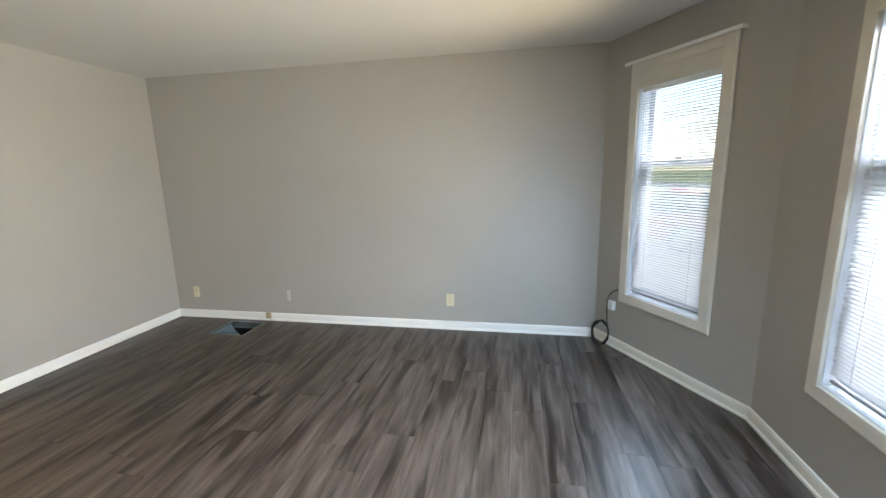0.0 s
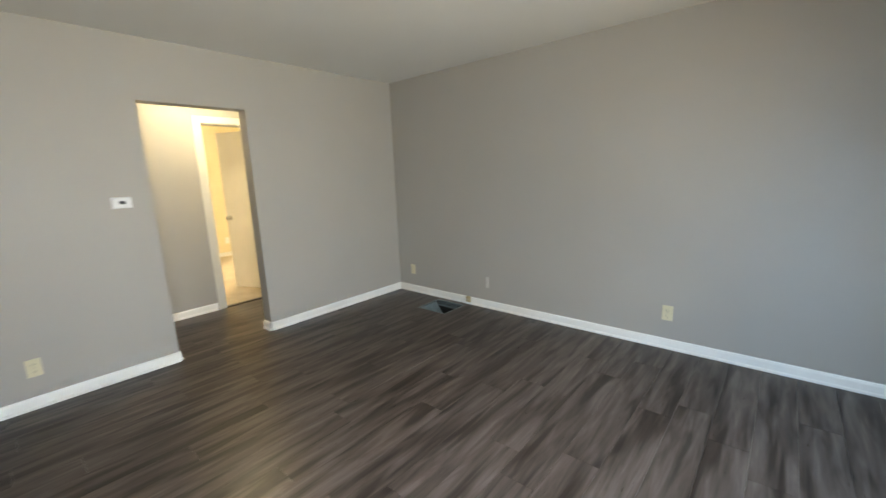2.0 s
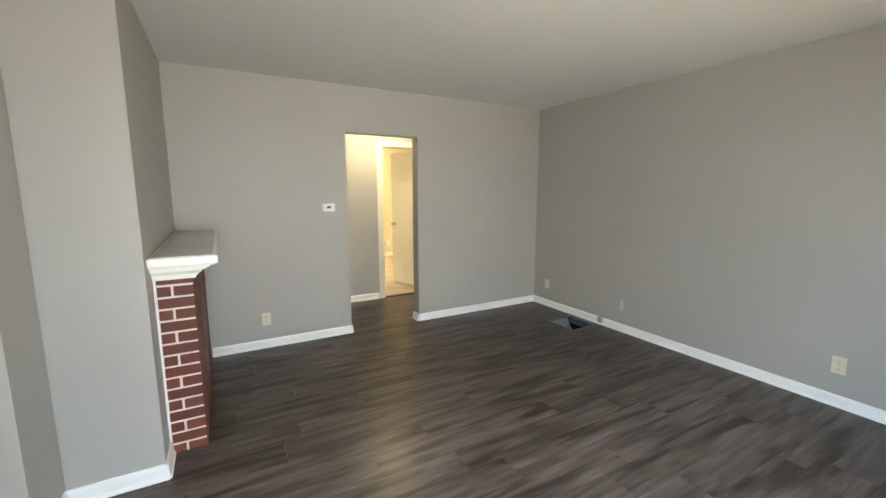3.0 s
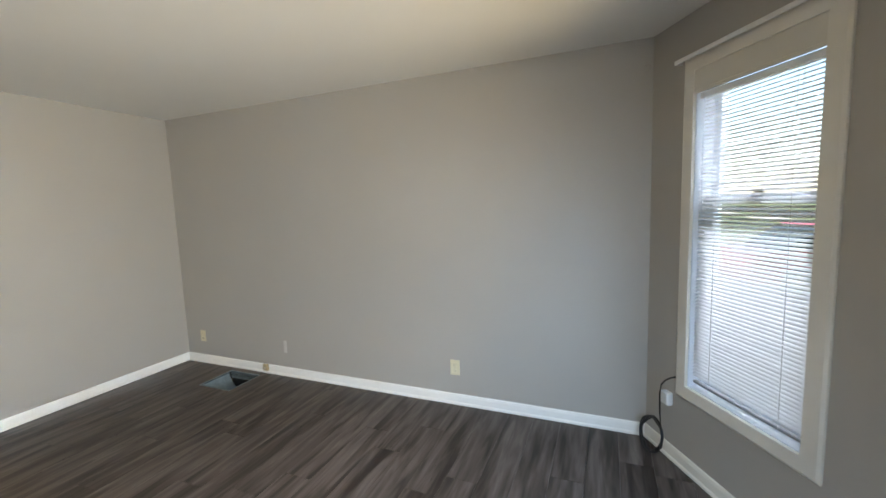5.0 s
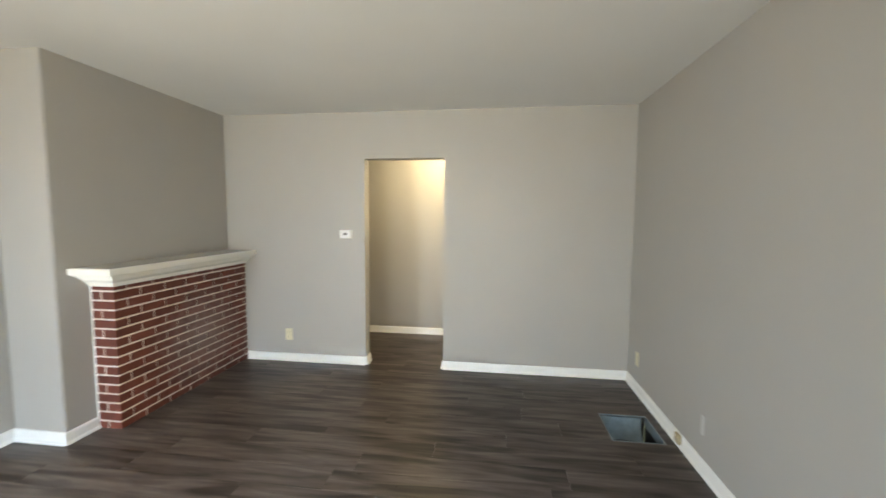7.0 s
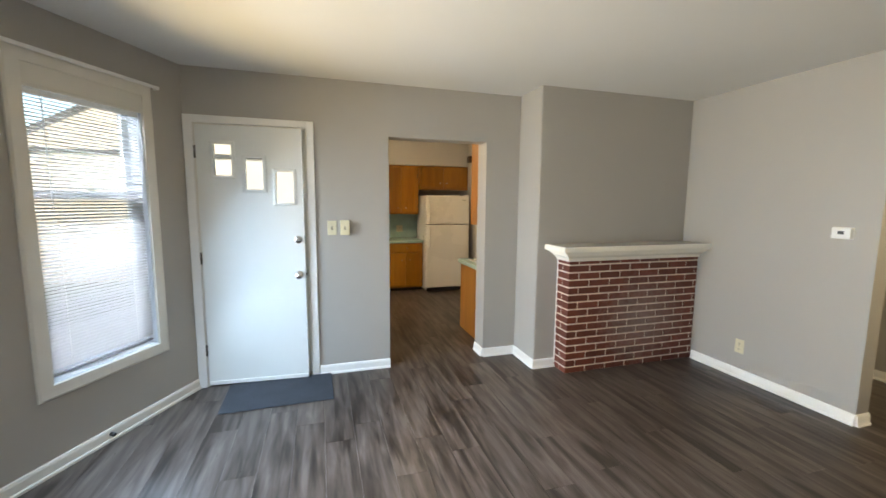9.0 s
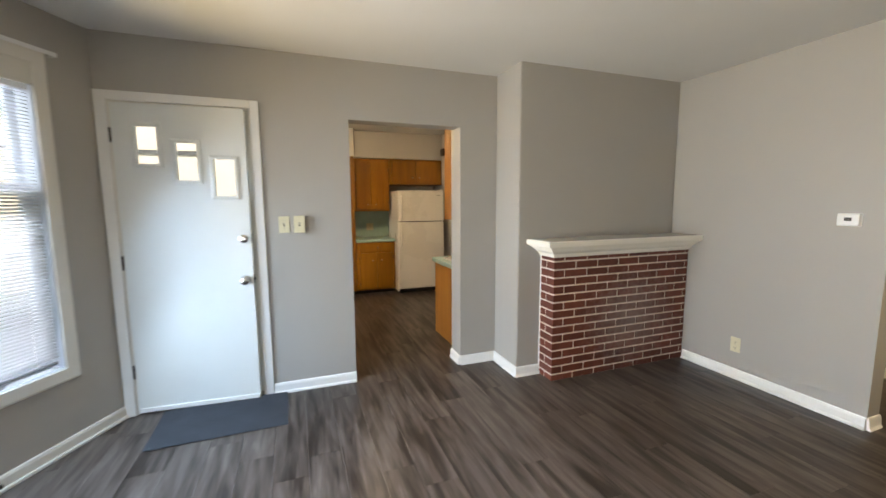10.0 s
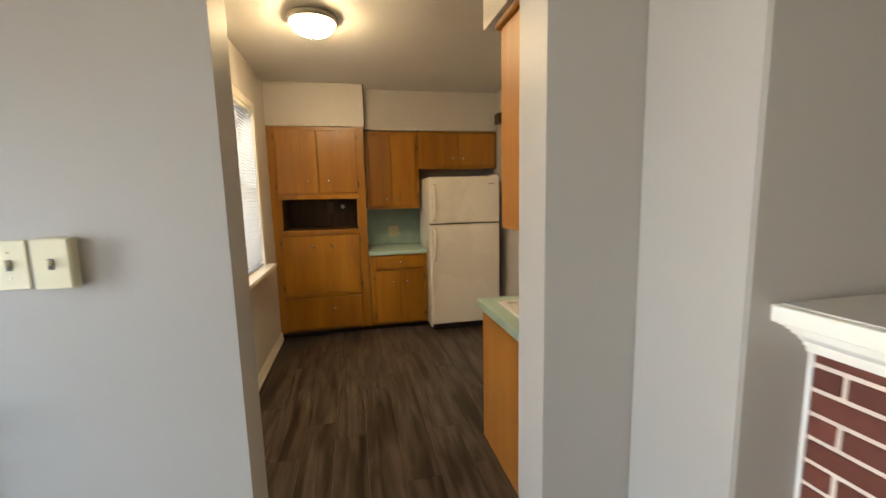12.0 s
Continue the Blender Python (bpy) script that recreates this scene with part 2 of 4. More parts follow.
BARK = surface("bark", (0.10, 0.075, 0.05), 0.9, vary=0.3, big=9.0, fine=60.0, bump=0.8, depth=0.02)
LEAF = surface("foliage", (0.075, 0.12, 0.03), 0.6, vary=0.4, big=1.2, fine=20.0, bump=0.1)
LAMP_GLOW = glow("lit_frosted_glass", (1.0, 0.74, 0.42), 52.0)
LAMP_HALL = glow("warm_frosted_glass", (1.0, 0.78, 0.46), 72.0)
LAMP_BRIGHT = glow("bright_frosted_glass", (1.0, 0.80, 0.46), 105.0)

# ---- building helpers ----


def box(bm, x0, x1, y0, y1, z0, z1):
    vs = [bm.verts.new((x, y, z)) for z in (z0, z1) for y in (y0, y1) for x in (x0, x1)]
    for f in ((0, 2, 3, 1), (4, 5, 7, 6), (0, 1, 5, 4), (2, 6, 7, 3), (0, 4, 6, 2), (1, 3, 7, 5)):
        bm.faces.new([vs[i] for i in f])
    return vs


def boxes(*dims, bevel=0.0, seg=1):
    bm = bmesh.new()
    for d in dims:
        box(bm, *d)
    if bevel:
        bmesh.ops.bevel(bm, geom=bm.edges[:], offset=bevel, segments=seg, affect="EDGES", profile=0.5)
    return bm


def mesh_of(name, bm, material, smooth=False):
    bmesh.ops.recalc_face_normals(bm, faces=bm.faces[:])
    me = bpy.data.meshes.new(name)
    bm.to_mesh(me)
    bm.free()
    me.materials.append(material)
    if smooth:
        for p in me.polygons:
            p.use_smooth = True
    return me


def part(name, bm, material, parent=None, label="", smooth=False):
    ob = new(name, mesh_of(name, bm, material, smooth))
    if parent is not None:
        ob.parent = parent
    return tagged(ob, label)


def thing(name, m, label, category, group="", kind=""):
    ob = new(name)
    ob.empty_display_size = 0.1
    ob.matrix_world = m
    return tagged(ob, label, category, group, kind)


def structure(name, bm, material, label, category="", smooth=False):
    return tagged(part(name, bm, material, None, "", smooth), label, category or name.split("_")[0], "", "structure")


def lathe(profile, axis="z", n=24, at=(0, 0, 0)):
    """A turned body: profile rows of (radius, height) along the axis."""
    bm = bmesh.new()
    rings = []
    for r, h in profile:
        ring = []
        for k in range(n):
            a = 2 * math.pi * k / n
            c, s = r * math.cos(a), r * math.sin(a)
            v = {"z": (c, s, h), "y": (c, h, s), "x": (h, c, s)}[axis]
            ring.append(bm.verts.new(Vector(v) + Vector(at)))
        rings.append(ring)
    for a, b in zip(rings, rings[1:]):
        for k in range(n):
            bm.faces.new((a[k], a[(k + 1) % n], b[(k + 1) % n], b[k]))
    bm.faces.new(rings[0])
    bm.faces.new(rings[-1])
    return bm


def tube(points, radius, n=8):
    """A round cord swept along points."""
    bm = bmesh.new()
    rings = []
    pts = [Vector(p) for p in points]
    for i, p in enumerate(pts):
        d = (pts[min(i + 1, len(pts) - 1)] - pts[max(i - 1, 0)]).normalized()
        side = d.cross(Vector((0.31, 0.17, 0.93))).normalized()
        up = side.cross(d)
        rings.append([bm.verts.new(p + radius * (math.cos(a) * side + math.sin(a) * up)) for a in [2 * math.pi * k / n for k in range(n)]])
    for a, b in zip(rings, rings[1:]):
        for k in range(n):
            bm.faces.new((a[k], a[(k + 1) % n], b[(k + 1) % n], b[k]))
    bm.faces.new(rings[0])
    bm.faces.new(rings[-1])
    return bm


def wall_cells(length, depth, z0, z1, holes):
    """A wall along x, thick along y, with openings that go right through."""
    xs = sorted({0.0, length, *[h[0] for h in holes], *[h[1] for h in holes]})
    zs = sorted({z0, z1, *[h[2] for h in holes], *[h[3] for h in holes]})
    xs = [x for x in xs if 0 <= x <= length]
    zs = [z for z in zs if z0 <= z <= z1]

    def solid(i, k):
        if not (0 <= i < len(xs) - 1 and 0 <= k < len(zs) - 1):
            return False
        x, z = (xs[i] + xs[i + 1]) / 2, (zs[k] + zs[k + 1]) / 2
        return not any(a < x < b and c < z < d for a, b, c, d in holes)

    bm = bmesh.new()
    made = {}

    def v(x, y, z):
        key = (round(x, 5), round(y, 5), round(z, 5))
        if key not in made:
            made[key] = bm.verts.new(key)
        return made[key]

    for i in range(len(xs) - 1):
        for k in range(len(zs) - 1):
            if not solid(i, k):
                continue
            a, b, c, d = xs[i], xs[i + 1], zs[k], zs[k + 1]
            bm.faces.new((v(a, 0, c), v(b, 0, c), v(b, 0, d), v(a, 0, d)))
            bm.faces.new((v(a, depth, c), v(a, depth, d), v(b, depth, d), v(b, depth, c)))
            if not solid(i - 1, k):
                bm.faces.new((v(a, 0, c), v(a, 0, d), v(a, depth, d), v(a, depth, c)))
            if not solid(i + 1, k):
                bm.faces.new((v(b, 0, c), v(b, depth, c), v(b, depth, d), v(b, 0, d)))
            if not solid(i, k - 1):
                bm.faces.new((v(a, 0, c), v(a, depth, c), v(b, depth, c), v(b, 0, c)))
            if not solid(i, k + 1):
                bm.faces.new((v(a, 0, d), v(b, 0, d), v(b, depth, d), v(a, depth, d)))
    return bm


def along(p0, p1):
    """The frame of a wall seen from inside: x runs from p0 to p1 (to the right), y points out of the room."""
    d = (Vector((*p1, 0)) - Vector((*p0, 0)))
    length = d.length
    d.normalize()
    n = Vector((-d.y, d.x, 0))
    m = Matrix(((d.x, n.x, 0, p0[0]), (d.y, n.y, 0, p0[1]), (0, 0, 1, 0), (0, 0, 0, 1)))
    return m, length


def wall(name, p0, p1, depth, label, material=None, holes=(), top=2.5, ext=(0.0, 0.0)):
    m, length = along(p0, p1)
    hs = [(a + ext[0], b + ext[0], c, d) for a, b, c, d in holes]
    bm = wall_cells(length + ext[0] + ext[1], depth, -0.03, top, hs)
    ob = structure(name, bm, material or WALL, label, "wall")
    ob.matrix_world = m @ Matrix.Translation((-ext[0], 0, 0))
    return ob


# ---- the rooms in plan ----
X_W, Y_N, Y_S, H = -3.6, 3.5, -0.775, 2.44
NE, BEND_N, BEND_S, SE = (0.69, 3.5), (1.355, 2.35), (1.355, 0.41), (0.745, -0.775)
CHIM_X, CHIM_Y = -1.99, -0.39
KIT_X0, KIT_X1, KIT_Y0, KIT_Y1, KIT_H, T_S = -2.66, -0.315, -4.36, -0.975, 2.48, 0.16
OPEN_L, OPEN_R, OPEN_H = -0.766, -1.66, 2.015
DOOR_L, DOOR_R, DOOR_H = 0.688, -0.112, 2.045
HALL_Y0, HALL_Y1, HALL_H = 1.045, 1.812, 2.005
HALL_X = -4.72
BED_Y0, BED_Y1 = 1.83, 2.59
BED_X = -8.0
WIN_Z0, WIN_Z1 = 0.478, 2.15

wall("wall_north", (X_W, Y_N), NE, 0.16, "smooth light grey painted plaster wall", ext=(0.13, 0.2))
wall("wall_bay_north", NE, BEND_N, 0.16, "grey painted bay wall around a window", holes=[(0.335, 0.968, WIN_Z0, WIN_Z1)], ext=(0.0, 0.12))
wall("wall_bay_east", BEND_N, BEND_S, 0.16, "grey painted bay wall with a wide window", holes=[(0.467, 1.49, WIN_Z0, WIN_Z1)], ext=(0.0, 0.0))
wall("wall_bay_south", BEND_S, SE, 0.16, "grey painted bay wall beside the front door", holes=[(0.343, 1.006, WIN_Z0, WIN_Z1)], ext=(0.12, 0.0))
wall("wall_south", SE, (OPEN_R, Y_S), T_S, "grey painted wall with front door and kitchen opening", ext=(0.2, 0.0),
     holes=[(SE[0] - DOOR_L, SE[0] - DOOR_R, -1, DOOR_H), (SE[0] - OPEN_L, SE[0] - OPEN_R + 1, -1, OPEN_H)])
wall("wall_south_pier", (OPEN_R, Y_S), (X_W, Y_S), Y_S - KIT_Y1, "grey painted wall pier beside the kitchen opening", ext=(0.0, 0.13))
wall("wall_west", (X_W, Y_S), (X_W, Y_N), 0.13, "grey painted wall with an opening to the hall", holes=[(HALL_Y0 - Y_S, HALL_Y1 - Y_S, -1, HALL_H)])

bm = boxes((X_W, CHIM_X, Y_S, CHIM_Y, -0.03, H + 0.03))
bmesh.ops.bevel(bm, geom=[e for e in bm.edges if abs(e.verts[0].co.z - e.verts[1].co.z) > 1], offset=0.006, segments=2, affect="EDGES")
structure("wall_chimney", bm, WALL, "grey painted chimney breast above a brick fireplace", "wall")

structure("ceiling", boxes((X_W - 0.13, 1.7, Y_S - 0.0, Y_N + 0.16, H, H + 0.16)), CEIL, "smooth off-white painted ceiling")
structure("ceiling_kitchen", boxes((KIT_X0 - 0.12, KIT_X1 + 0.14, KIT_Y0 - 0.14, Y_S - 0.001, KIT_H, KIT_H + 0.12)), CEIL, "off-white painted kitchen ceiling", "ceiling")
structure("ceiling_hall", boxes((HALL_X - 0.12, X_W - 0.131, -0.6, 3.66, H, H + 0.16)), CEIL, "off-white painted hall ceiling", "ceiling")
structure("ceiling_bedroom", boxes((BED_X - 0.15, HALL_X - 0.121, 0.7, 4.4, H, H + 0.16)), CEIL, "cream painted bedroom ceiling", "ceiling")

# kitchen shell
wall("wall_kitchen_east", (KIT_X1, Y_S - T_S), (KIT_X1, KIT_Y0), 0.14, "painted kitchen wall with a window", KITCHEN_PAINT, holes=[(1.465, 2.285, 0.84, 2.11)], top=2.49)
wall("wall_kitchen_back", (KIT_X1, KIT_Y0), (KIT_X0, KIT_Y0), 0.14, "painted kitchen wall behind cabinets", KITCHEN_PAINT, top=2.49, ext=(0.14, 0.12))
wall("wall_kitchen_west", (KIT_X0, KIT_Y0), (KIT_X0, KIT_Y1), 0.12, "painted kitchen wall beside the fridge", KITCHEN_PAINT, top=2.49)
# hall and bedroom shells
wall("wall_hall_west", (HALL_X, -0.5), (HALL_X, 3.5), 0.12, "grey painted hall wall with a bedroom doorway", holes=[(BED_Y0 + 0.5, BED_Y1 + 0.5, -1, 2.02)])
wall("wall_hall_south", (X_W - 0.13, -0.5), (HALL_X, -0.5), 0.1, "grey painted hall end wall")
wall("wall_hall_north", (HALL_X, 3.5), (X_W - 0.13, 3.5), 0.1, "grey painted hall end wall")
wall("wall_bedroom_west", (BED_X, 0.8), (BED_X, 4.25), 0.15, "cream painted bedroom wall with a window", BEDROOM_PAINT, holes=[(1.13, 1.77, 0.56, 2.02)], ext=(0.1, 0.1))
wall("wall_bedroom_north", (BED_X, 4.25), (HALL_X - 0.12, 4.25), 0.1, "cream painted bedroom wall", BEDROOM_PAINT)
wall("wall_bedroom_south", (HALL_X - 0.12, 0.8), (BED_X, 0.8), 0.1, "cream painted bedroom wall", BEDROOM_PAINT)
wall("wall_bedroom_east", (HALL_X - 0.124, 4.25), (HALL_X - 0.124, 0.8), -0.004 + 0.006, "cream painted bedroom side of the hall wall", BEDROOM_PAINT,
     holes=[(4.25 - BED_Y1, 4.25 - BED_Y0, -1, 2.02)], top=H)
structure("floor_bedroom", boxes((BED_X - 0.1, HALL_X - 0.06, 0.8, 4.25, -0.06, 0.006)), CARPET, "beige cut-pile bedroom carpet", "floor")


# ---- baseboards ----
def baseboard(name, p0, p1, material=None, height=0.079, label="white painted wooden baseboard with rounded top"):
    m, length = along(p0, p1)
    bm = bmesh.new()
    prof = [(0, 0), (-0.024, 0), (-0.023, 0.012), (-0.016, 0.02), (-0.0135, height - 0.018), (-0.009, height - 0.004), (-0.004, height), (0, height)]
    rings = [[bm.verts.new((x, y, z)) for y, z in prof] for x in (0, length)]
    n = len(prof)
    for k in range(n):
        bm.faces.new((rings[0][k], rings[0][(k + 1) % n], rings[1][(k + 1) % n], rings[1][k]))
    bm.faces.new(rings[0])
    bm.faces.new(rings[1])
    ob = structure(name, bm, material or TRIM, label, "baseboard")
    ob.matrix_world = m
    return ob


baseboard("baseboard_north", (X_W, Y_N), NE)
baseboard("baseboard_bay_north", NE, BEND_N, CREAM, label="cream painted baseboard with dust along the top")
baseboard("baseboard_bay_east", BEND_N, BEND_S, CREAM, label="cream painted baseboard with dust along the top")
baseboard("baseboard_bay_south", BEND_S, SE, CREAM, label="cream painted baseboard with a small dark stop")
baseboard("baseboard_south_a", (DOOR_R - 0.056, Y_S), (OPEN_L - 0.0, Y_S))
baseboard("baseboard_south_b", (OPEN_R, Y_S), (CHIM_X, Y_S))
baseboard("baseboard_chimney_side", (CHIM_X, Y_S), (CHIM_X, CHIM_Y + 0.014))
baseboard("baseboard_chimney", (CHIM_X + 0.014, CHIM_Y), (-2.2, CHIM_Y))
baseboard("baseboard_west_a", (X_W, -0.2), (X_W, HALL_Y0))
baseboard("baseboard_west_b", (X_W, HALL_Y1), (X_W, Y_N))
baseboard("baseboard_jamb_a", (X_W, HALL_Y0), (X_W - 0.13, HALL_Y0))
baseboard("baseboard_jamb_b", (X_W - 0.13, HALL_Y1), (X_W, HALL_Y1))
baseboard("baseboard_opening_west", (OPEN_R, KIT_Y1), (OPEN_R, Y_S))
baseboard("baseboard_hall", (HALL_X, -0.5), (HALL_X, BED_Y0 - 0.08))
baseboard("baseboard_kitchen", (KIT_X1, Y_S - T_S), (KIT_X1, -3.75), CREAM)
baseboard("baseboard_bedroom", (BED_X, 0.8), (BED_X, 4.25))


# ---- windows, blinds, shades ----
def frame_bm(x0, x1, z0, z1, y0, y1, w, wb=None, wt=None):
    wb, wt = wb or w, wt or w
    return boxes((x0, x0 + w, y0, y1, z0, z1), (x1 - w, x1, y0, y1, z0, z1), (x0 + w, x1 - w, y0, y1, z0, z0 + wb), (x0 + w, x1 - w, y0, y1, z1 - wt, z1))


def mitred_frame(x0, x1, z0, z1, w, y_out, y_in):
    """A casing of four mitred boards, a little rounded."""
    bm = bmesh.new()
    outer = [(x0, z0), (x1, z0), (x1, z1), (x0, z1)]
    inner = [(x0 + w, z0 + w), (x1 - w, z0 + w), (x1 - w, z1 - w), (x0 + w, z1 - w)]
    rows = []
    for ring, ys in ((outer, (y_out, y_in * 0.6)), (inner, (y_in, y_out))):
        for y in ys:
            rows.append([bm.verts.new((x, y, z)) for x, z in ring])
    rows.insert(2, [bm.verts.new((x + (0.012 if i in (0, 3) else -0.012), y_in, z + (0.012 if i < 2 else -0.012))) for i, (x, z) in enumerate(outer)])
    for a, b in zip(rows, rows[1:] + rows[:1]):
        for k in range(4):
            bm.faces.new((a[k], a[(k + 1) % 4], b[(k + 1) % 4], b[k]))
    return bm


def window(name, m, w, z0, z1, meet, label, casing=0.068, sill=False, depth=0.16):
    ob = thing(name, m, label, "window", kind="structure")
    part("casing", mitred_frame(-casing + 0.006, w + casing - 0.006, z0 - casing + 0.006, z1 + casing - 0.006, casing, 0.0, -0.018), CREAM, ob, "cream painted mitred casing")
    part("jamb_lining", frame_bm(0, w, z0, z1, 0.0, depth, 0.012), VINYL, ob)
    if sill:
        part("window_sill", boxes((-0.1, w + 0.1, -0.09, 0.03, z0 - 0.03, z0 + 0.004), bevel=0.005), CREAM, ob, "cream painted projecting sill")
    up = part("upper_sash", frame_bm(0.012, w - 0.012, meet - 0.02, z1 - 0.012, 0.10, 0.13, 0.045, 0.035), VINYL, ob)
    low = part("lower_sash", frame_bm(0.012, w - 0.012, z0 + 0.012, meet + 0.02, 0.066, 0.096, 0.05, 0.06, 0.04), VINYL, ob)
    for s, za, zb, y in ((up, meet - 0.02, z1 - 0.012, 0.114), (low, z0 + 0.012, meet + 0.02, 0.08)):
        g = part("pane", boxes((0.05, w - 0.05, y, y + 0.004, za + 0.03, zb - 0.035)), GLASS, s)
        g.visible_shadow = False
    part("sash_lock", boxes((w / 2 - 0.03, w / 2 + 0.03, 0.05, 0.075, meet + 0.02, meet + 0.032), (w / 2 - 0.008, w / 2 + 0.03, 0.045, 0.06, meet + 0.032, meet + 0.044), bevel=0.002), NICKEL, ob, "small metal sash lock")
    return ob


def slat_mesh(w, tilt):
    bm = bmesh.new()
    rows = []
    for k in range(5):
        u = (k / 4 - 0.5) * 0.025
        bow = 0.0022 * (1 - (2 * k / 4 - 1) ** 2)
        y = u * math.cos(tilt) - bow * math.sin(tilt)
        z = u * math.sin(tilt) + bow * math.cos(tilt)
        rows.append([bm.verts.new((x, y, z)) for x in (0, w)])
    low = [[bm.verts.new(v.co - Vector((0, 0, 0.0006))) for v in r] for r in rows]
    for side in (rows, low):
        for a, b in zip(side, side[1:]):
            bm.faces.new((a[0], a[1], b[1], b[0]))
    bm.faces.new((rows[0][0], rows[0][1], low[0][1], low[0][0]))
    bm.faces.new((rows[-1][0], rows[-1][1], low[-1][1], low[-1][0]))
    return mesh_of("slat", bm, SLAT)


def blind(m, w, z_top, z_bot, tilt, label, wand_x=0.06, pitch=0.0188, y=0.03):
    ob = thing("window_blind", m, label, "blind", "window blinds")
    part("headrail", boxes((0.016, w - 0.016, y - 0.018, y + 0.018, z_top - 0.03, z_top), bevel=0.002), WHITE_PLASTIC, ob)
    me = slat_mesh(w - 0.034, radians(tilt))
    n = int((z_top - 0.045 - z_bot) / pitch)
    for k in range(n):
        s = new("slat", me)
        s.parent = ob
        s.location = (0.017 + random.uniform(-0.001, 0.001), y, z_top - 0.045 - k * pitch)
        s.rotation_euler = (radians(random.uniform(-2.5, 2.5)), 0, 0)
    part("bottom_rail", boxes((0.022, w - 0.022, y - 0.012, y + 0.012, z_bot - 0.012, z_bot + 0.002), bevel=0.003), RAIL_SHADED, ob, "thin bottom rail, its shade put into the grey colour")
    part("wand", tube([(wand_x, y - 0.022, z_top - 0.03), (wand_x + 0.002, y - 0.024, z_top - 0.4), (wand_x + 0.006, y - 0.024, z_top - 0.62)], 0.0035, 6), VINYL, ob, "thin clear tilt wand")
    for x in (0.13, w - 0.13):
        part("ladder_cord", boxes((x - 0.001, x + 0.001, y - 0.0135, y - 0.0125, z_bot, z_top - 0.03), (x - 0.001, x + 0.001, y + 0.0125, y + 0.0135, z_bot, z_top - 0.03)), WHITE_PLASTIC, ob)
    return ob


def roller_shade(m, w, z_top, z_bot, casing):
    ob = thing("roller_shade", m, "cream fabric roller shade pulled partly down over the window head", "shade", "roller shades")
    part("roller", lathe([(0.016, 0.012), (0.016, w - 0.012)], "x", 16, (0, 0.028, z_top - 0.022)), SHADE, ob, smooth=False)
    part("fabric", boxes((0.002, w - 0.002, -0.012, -0.01, z_bot, z_top + 0.004)), SHADE, ob)
    part("hem_bar", boxes((0.002, w - 0.002, -0.015, -0.007, z_bot - 0.004, z_bot + 0.014), bevel=0.002), SHADE, ob)
    rod = thing("curtain_rod", m, "flat white metal curtain rod over the window casing", "curtain rod", "curtain rods")
    part("rod", boxes((-casing - 0.03, w + casing + 0.03, -0.045, -0.039, z_top + 0.05, z_top + 0.072), bevel=0.002), WHITE_PLASTIC, rod)
    for x in (-casing - 0.03, w + casing + 0.024):
        part("rod_return", boxes((x, x + 0.006, -0.039, 0.0, z_top + 0.051, z_top + 0.071)), WHITE_PLASTIC, rod)


def bay_window(name, p0, p1, s0, s1, label, wand_x, gain=1.0, tilt=26, drop=0.525, blind_label="white horizontal slat blind lowered with open slats"):
    m0, _ = along(p0, p1)
    m = m0 @ Matrix.Translation((s0, 0, 0))
    w = s1 - s0
    window(name, m, w, WIN_Z0, WIN_Z1, 1.49, label, casing=0.074)
    roller_shade(m, w, WIN_Z1, 2.03, 0.075)
    blind(m, w, 2.031, drop, tilt, blind_label, wand_x)
    # daylight in the opening: cool sky light falling in and warm light off the sunlit street
    for kind, watts, tint, slope, spread in (("window_sky_light", SKY_WATTS, SKY_TINT, -0.55, 148), ("window_street_light", STREET_WATTS, STREET_TINT, 0.17, 122)):
        share = gain if slope < 0 else min(gain, 1.2)
        for z in (0.95, 1.55):
            mid = m @ Vector((w / 2, -0.085, z))
            window_lamp(kind, mid, mid + m.to_3x3() @ Vector((0, -1, slope)), w - 0.06, 0.34, share * watts * w, tint, spread)
    # added lamp outside, out of view overhead, that makes the blind slats glow
    mid = m @ Vector((w / 2, 0.75, 2.75))
    window_lamp("slat_fill_light", mid, mid + m.to_3x3() @ Vector((0, -0.45, -1)), w + 0.3, 0.8, SLAT_FILL_WATTS * w, (0.82, 0.87, 1.0), 160)


bay_window("window_1", NE, BEND_N, 0.335, 0.968, "narrow double-hung window with cream casing", 0.05, 0.55)
bay_window("window_2", BEND_N, BEND_S, 0.467, 1.49, "wide bay window with cream casing and blind", 0.06, 0.8)
bay_window("window_3", BEND_S, SE, 0.343, 1.006, "narrow double-hung window beside the front door", 0.1, 2.4)

mk, _ = along((KIT_X1, Y_S - T_S), (KIT_X1, KIT_Y0))
mk = mk @ Matrix.Translation((1.465, 0, 0))
window("window_4", mk, 0.82, 0.84, 2.11, 1.48, "kitchen window with cream casing and sill", sill=True, depth=0.14)
blind(mk, 0.82, 2.1, 0.86, 52, "white slat blind lowered over the kitchen window", 0.7, 0.024, 0.004)
mid = mk @ Vector((0.41, 0.19, 1.45))
window_lamp("kitchen_sky_light", mid, mid + Vector((-1, 0, -0.25)), 0.8, 1.2, 3.0, (1.0, 0.95, 0.86), 160)

mb, _ = along((BED_X, 0.8), (BED_X, 4.25))
mb = mb @ Matrix.Translation((1.13, 0, 0))
window("window_5", mb, 0.64, 0.56, 2.02, 1.3, "sunny bedroom window with painted casing", depth=0.15)
blind(mb, 0.64, 2.0, 0.95, -12, "white slat blind half lowered in the bedroom", 0.1, 0.03)
mid = mb @ Vector((0.32, 0.2, 1.29))
window_lamp("bedroom_sky_light", mid, mid + Vector((1, 0, -0.2)), 0.62, 1.4, 20.0, (1.0, 0.92, 0.78), 160)


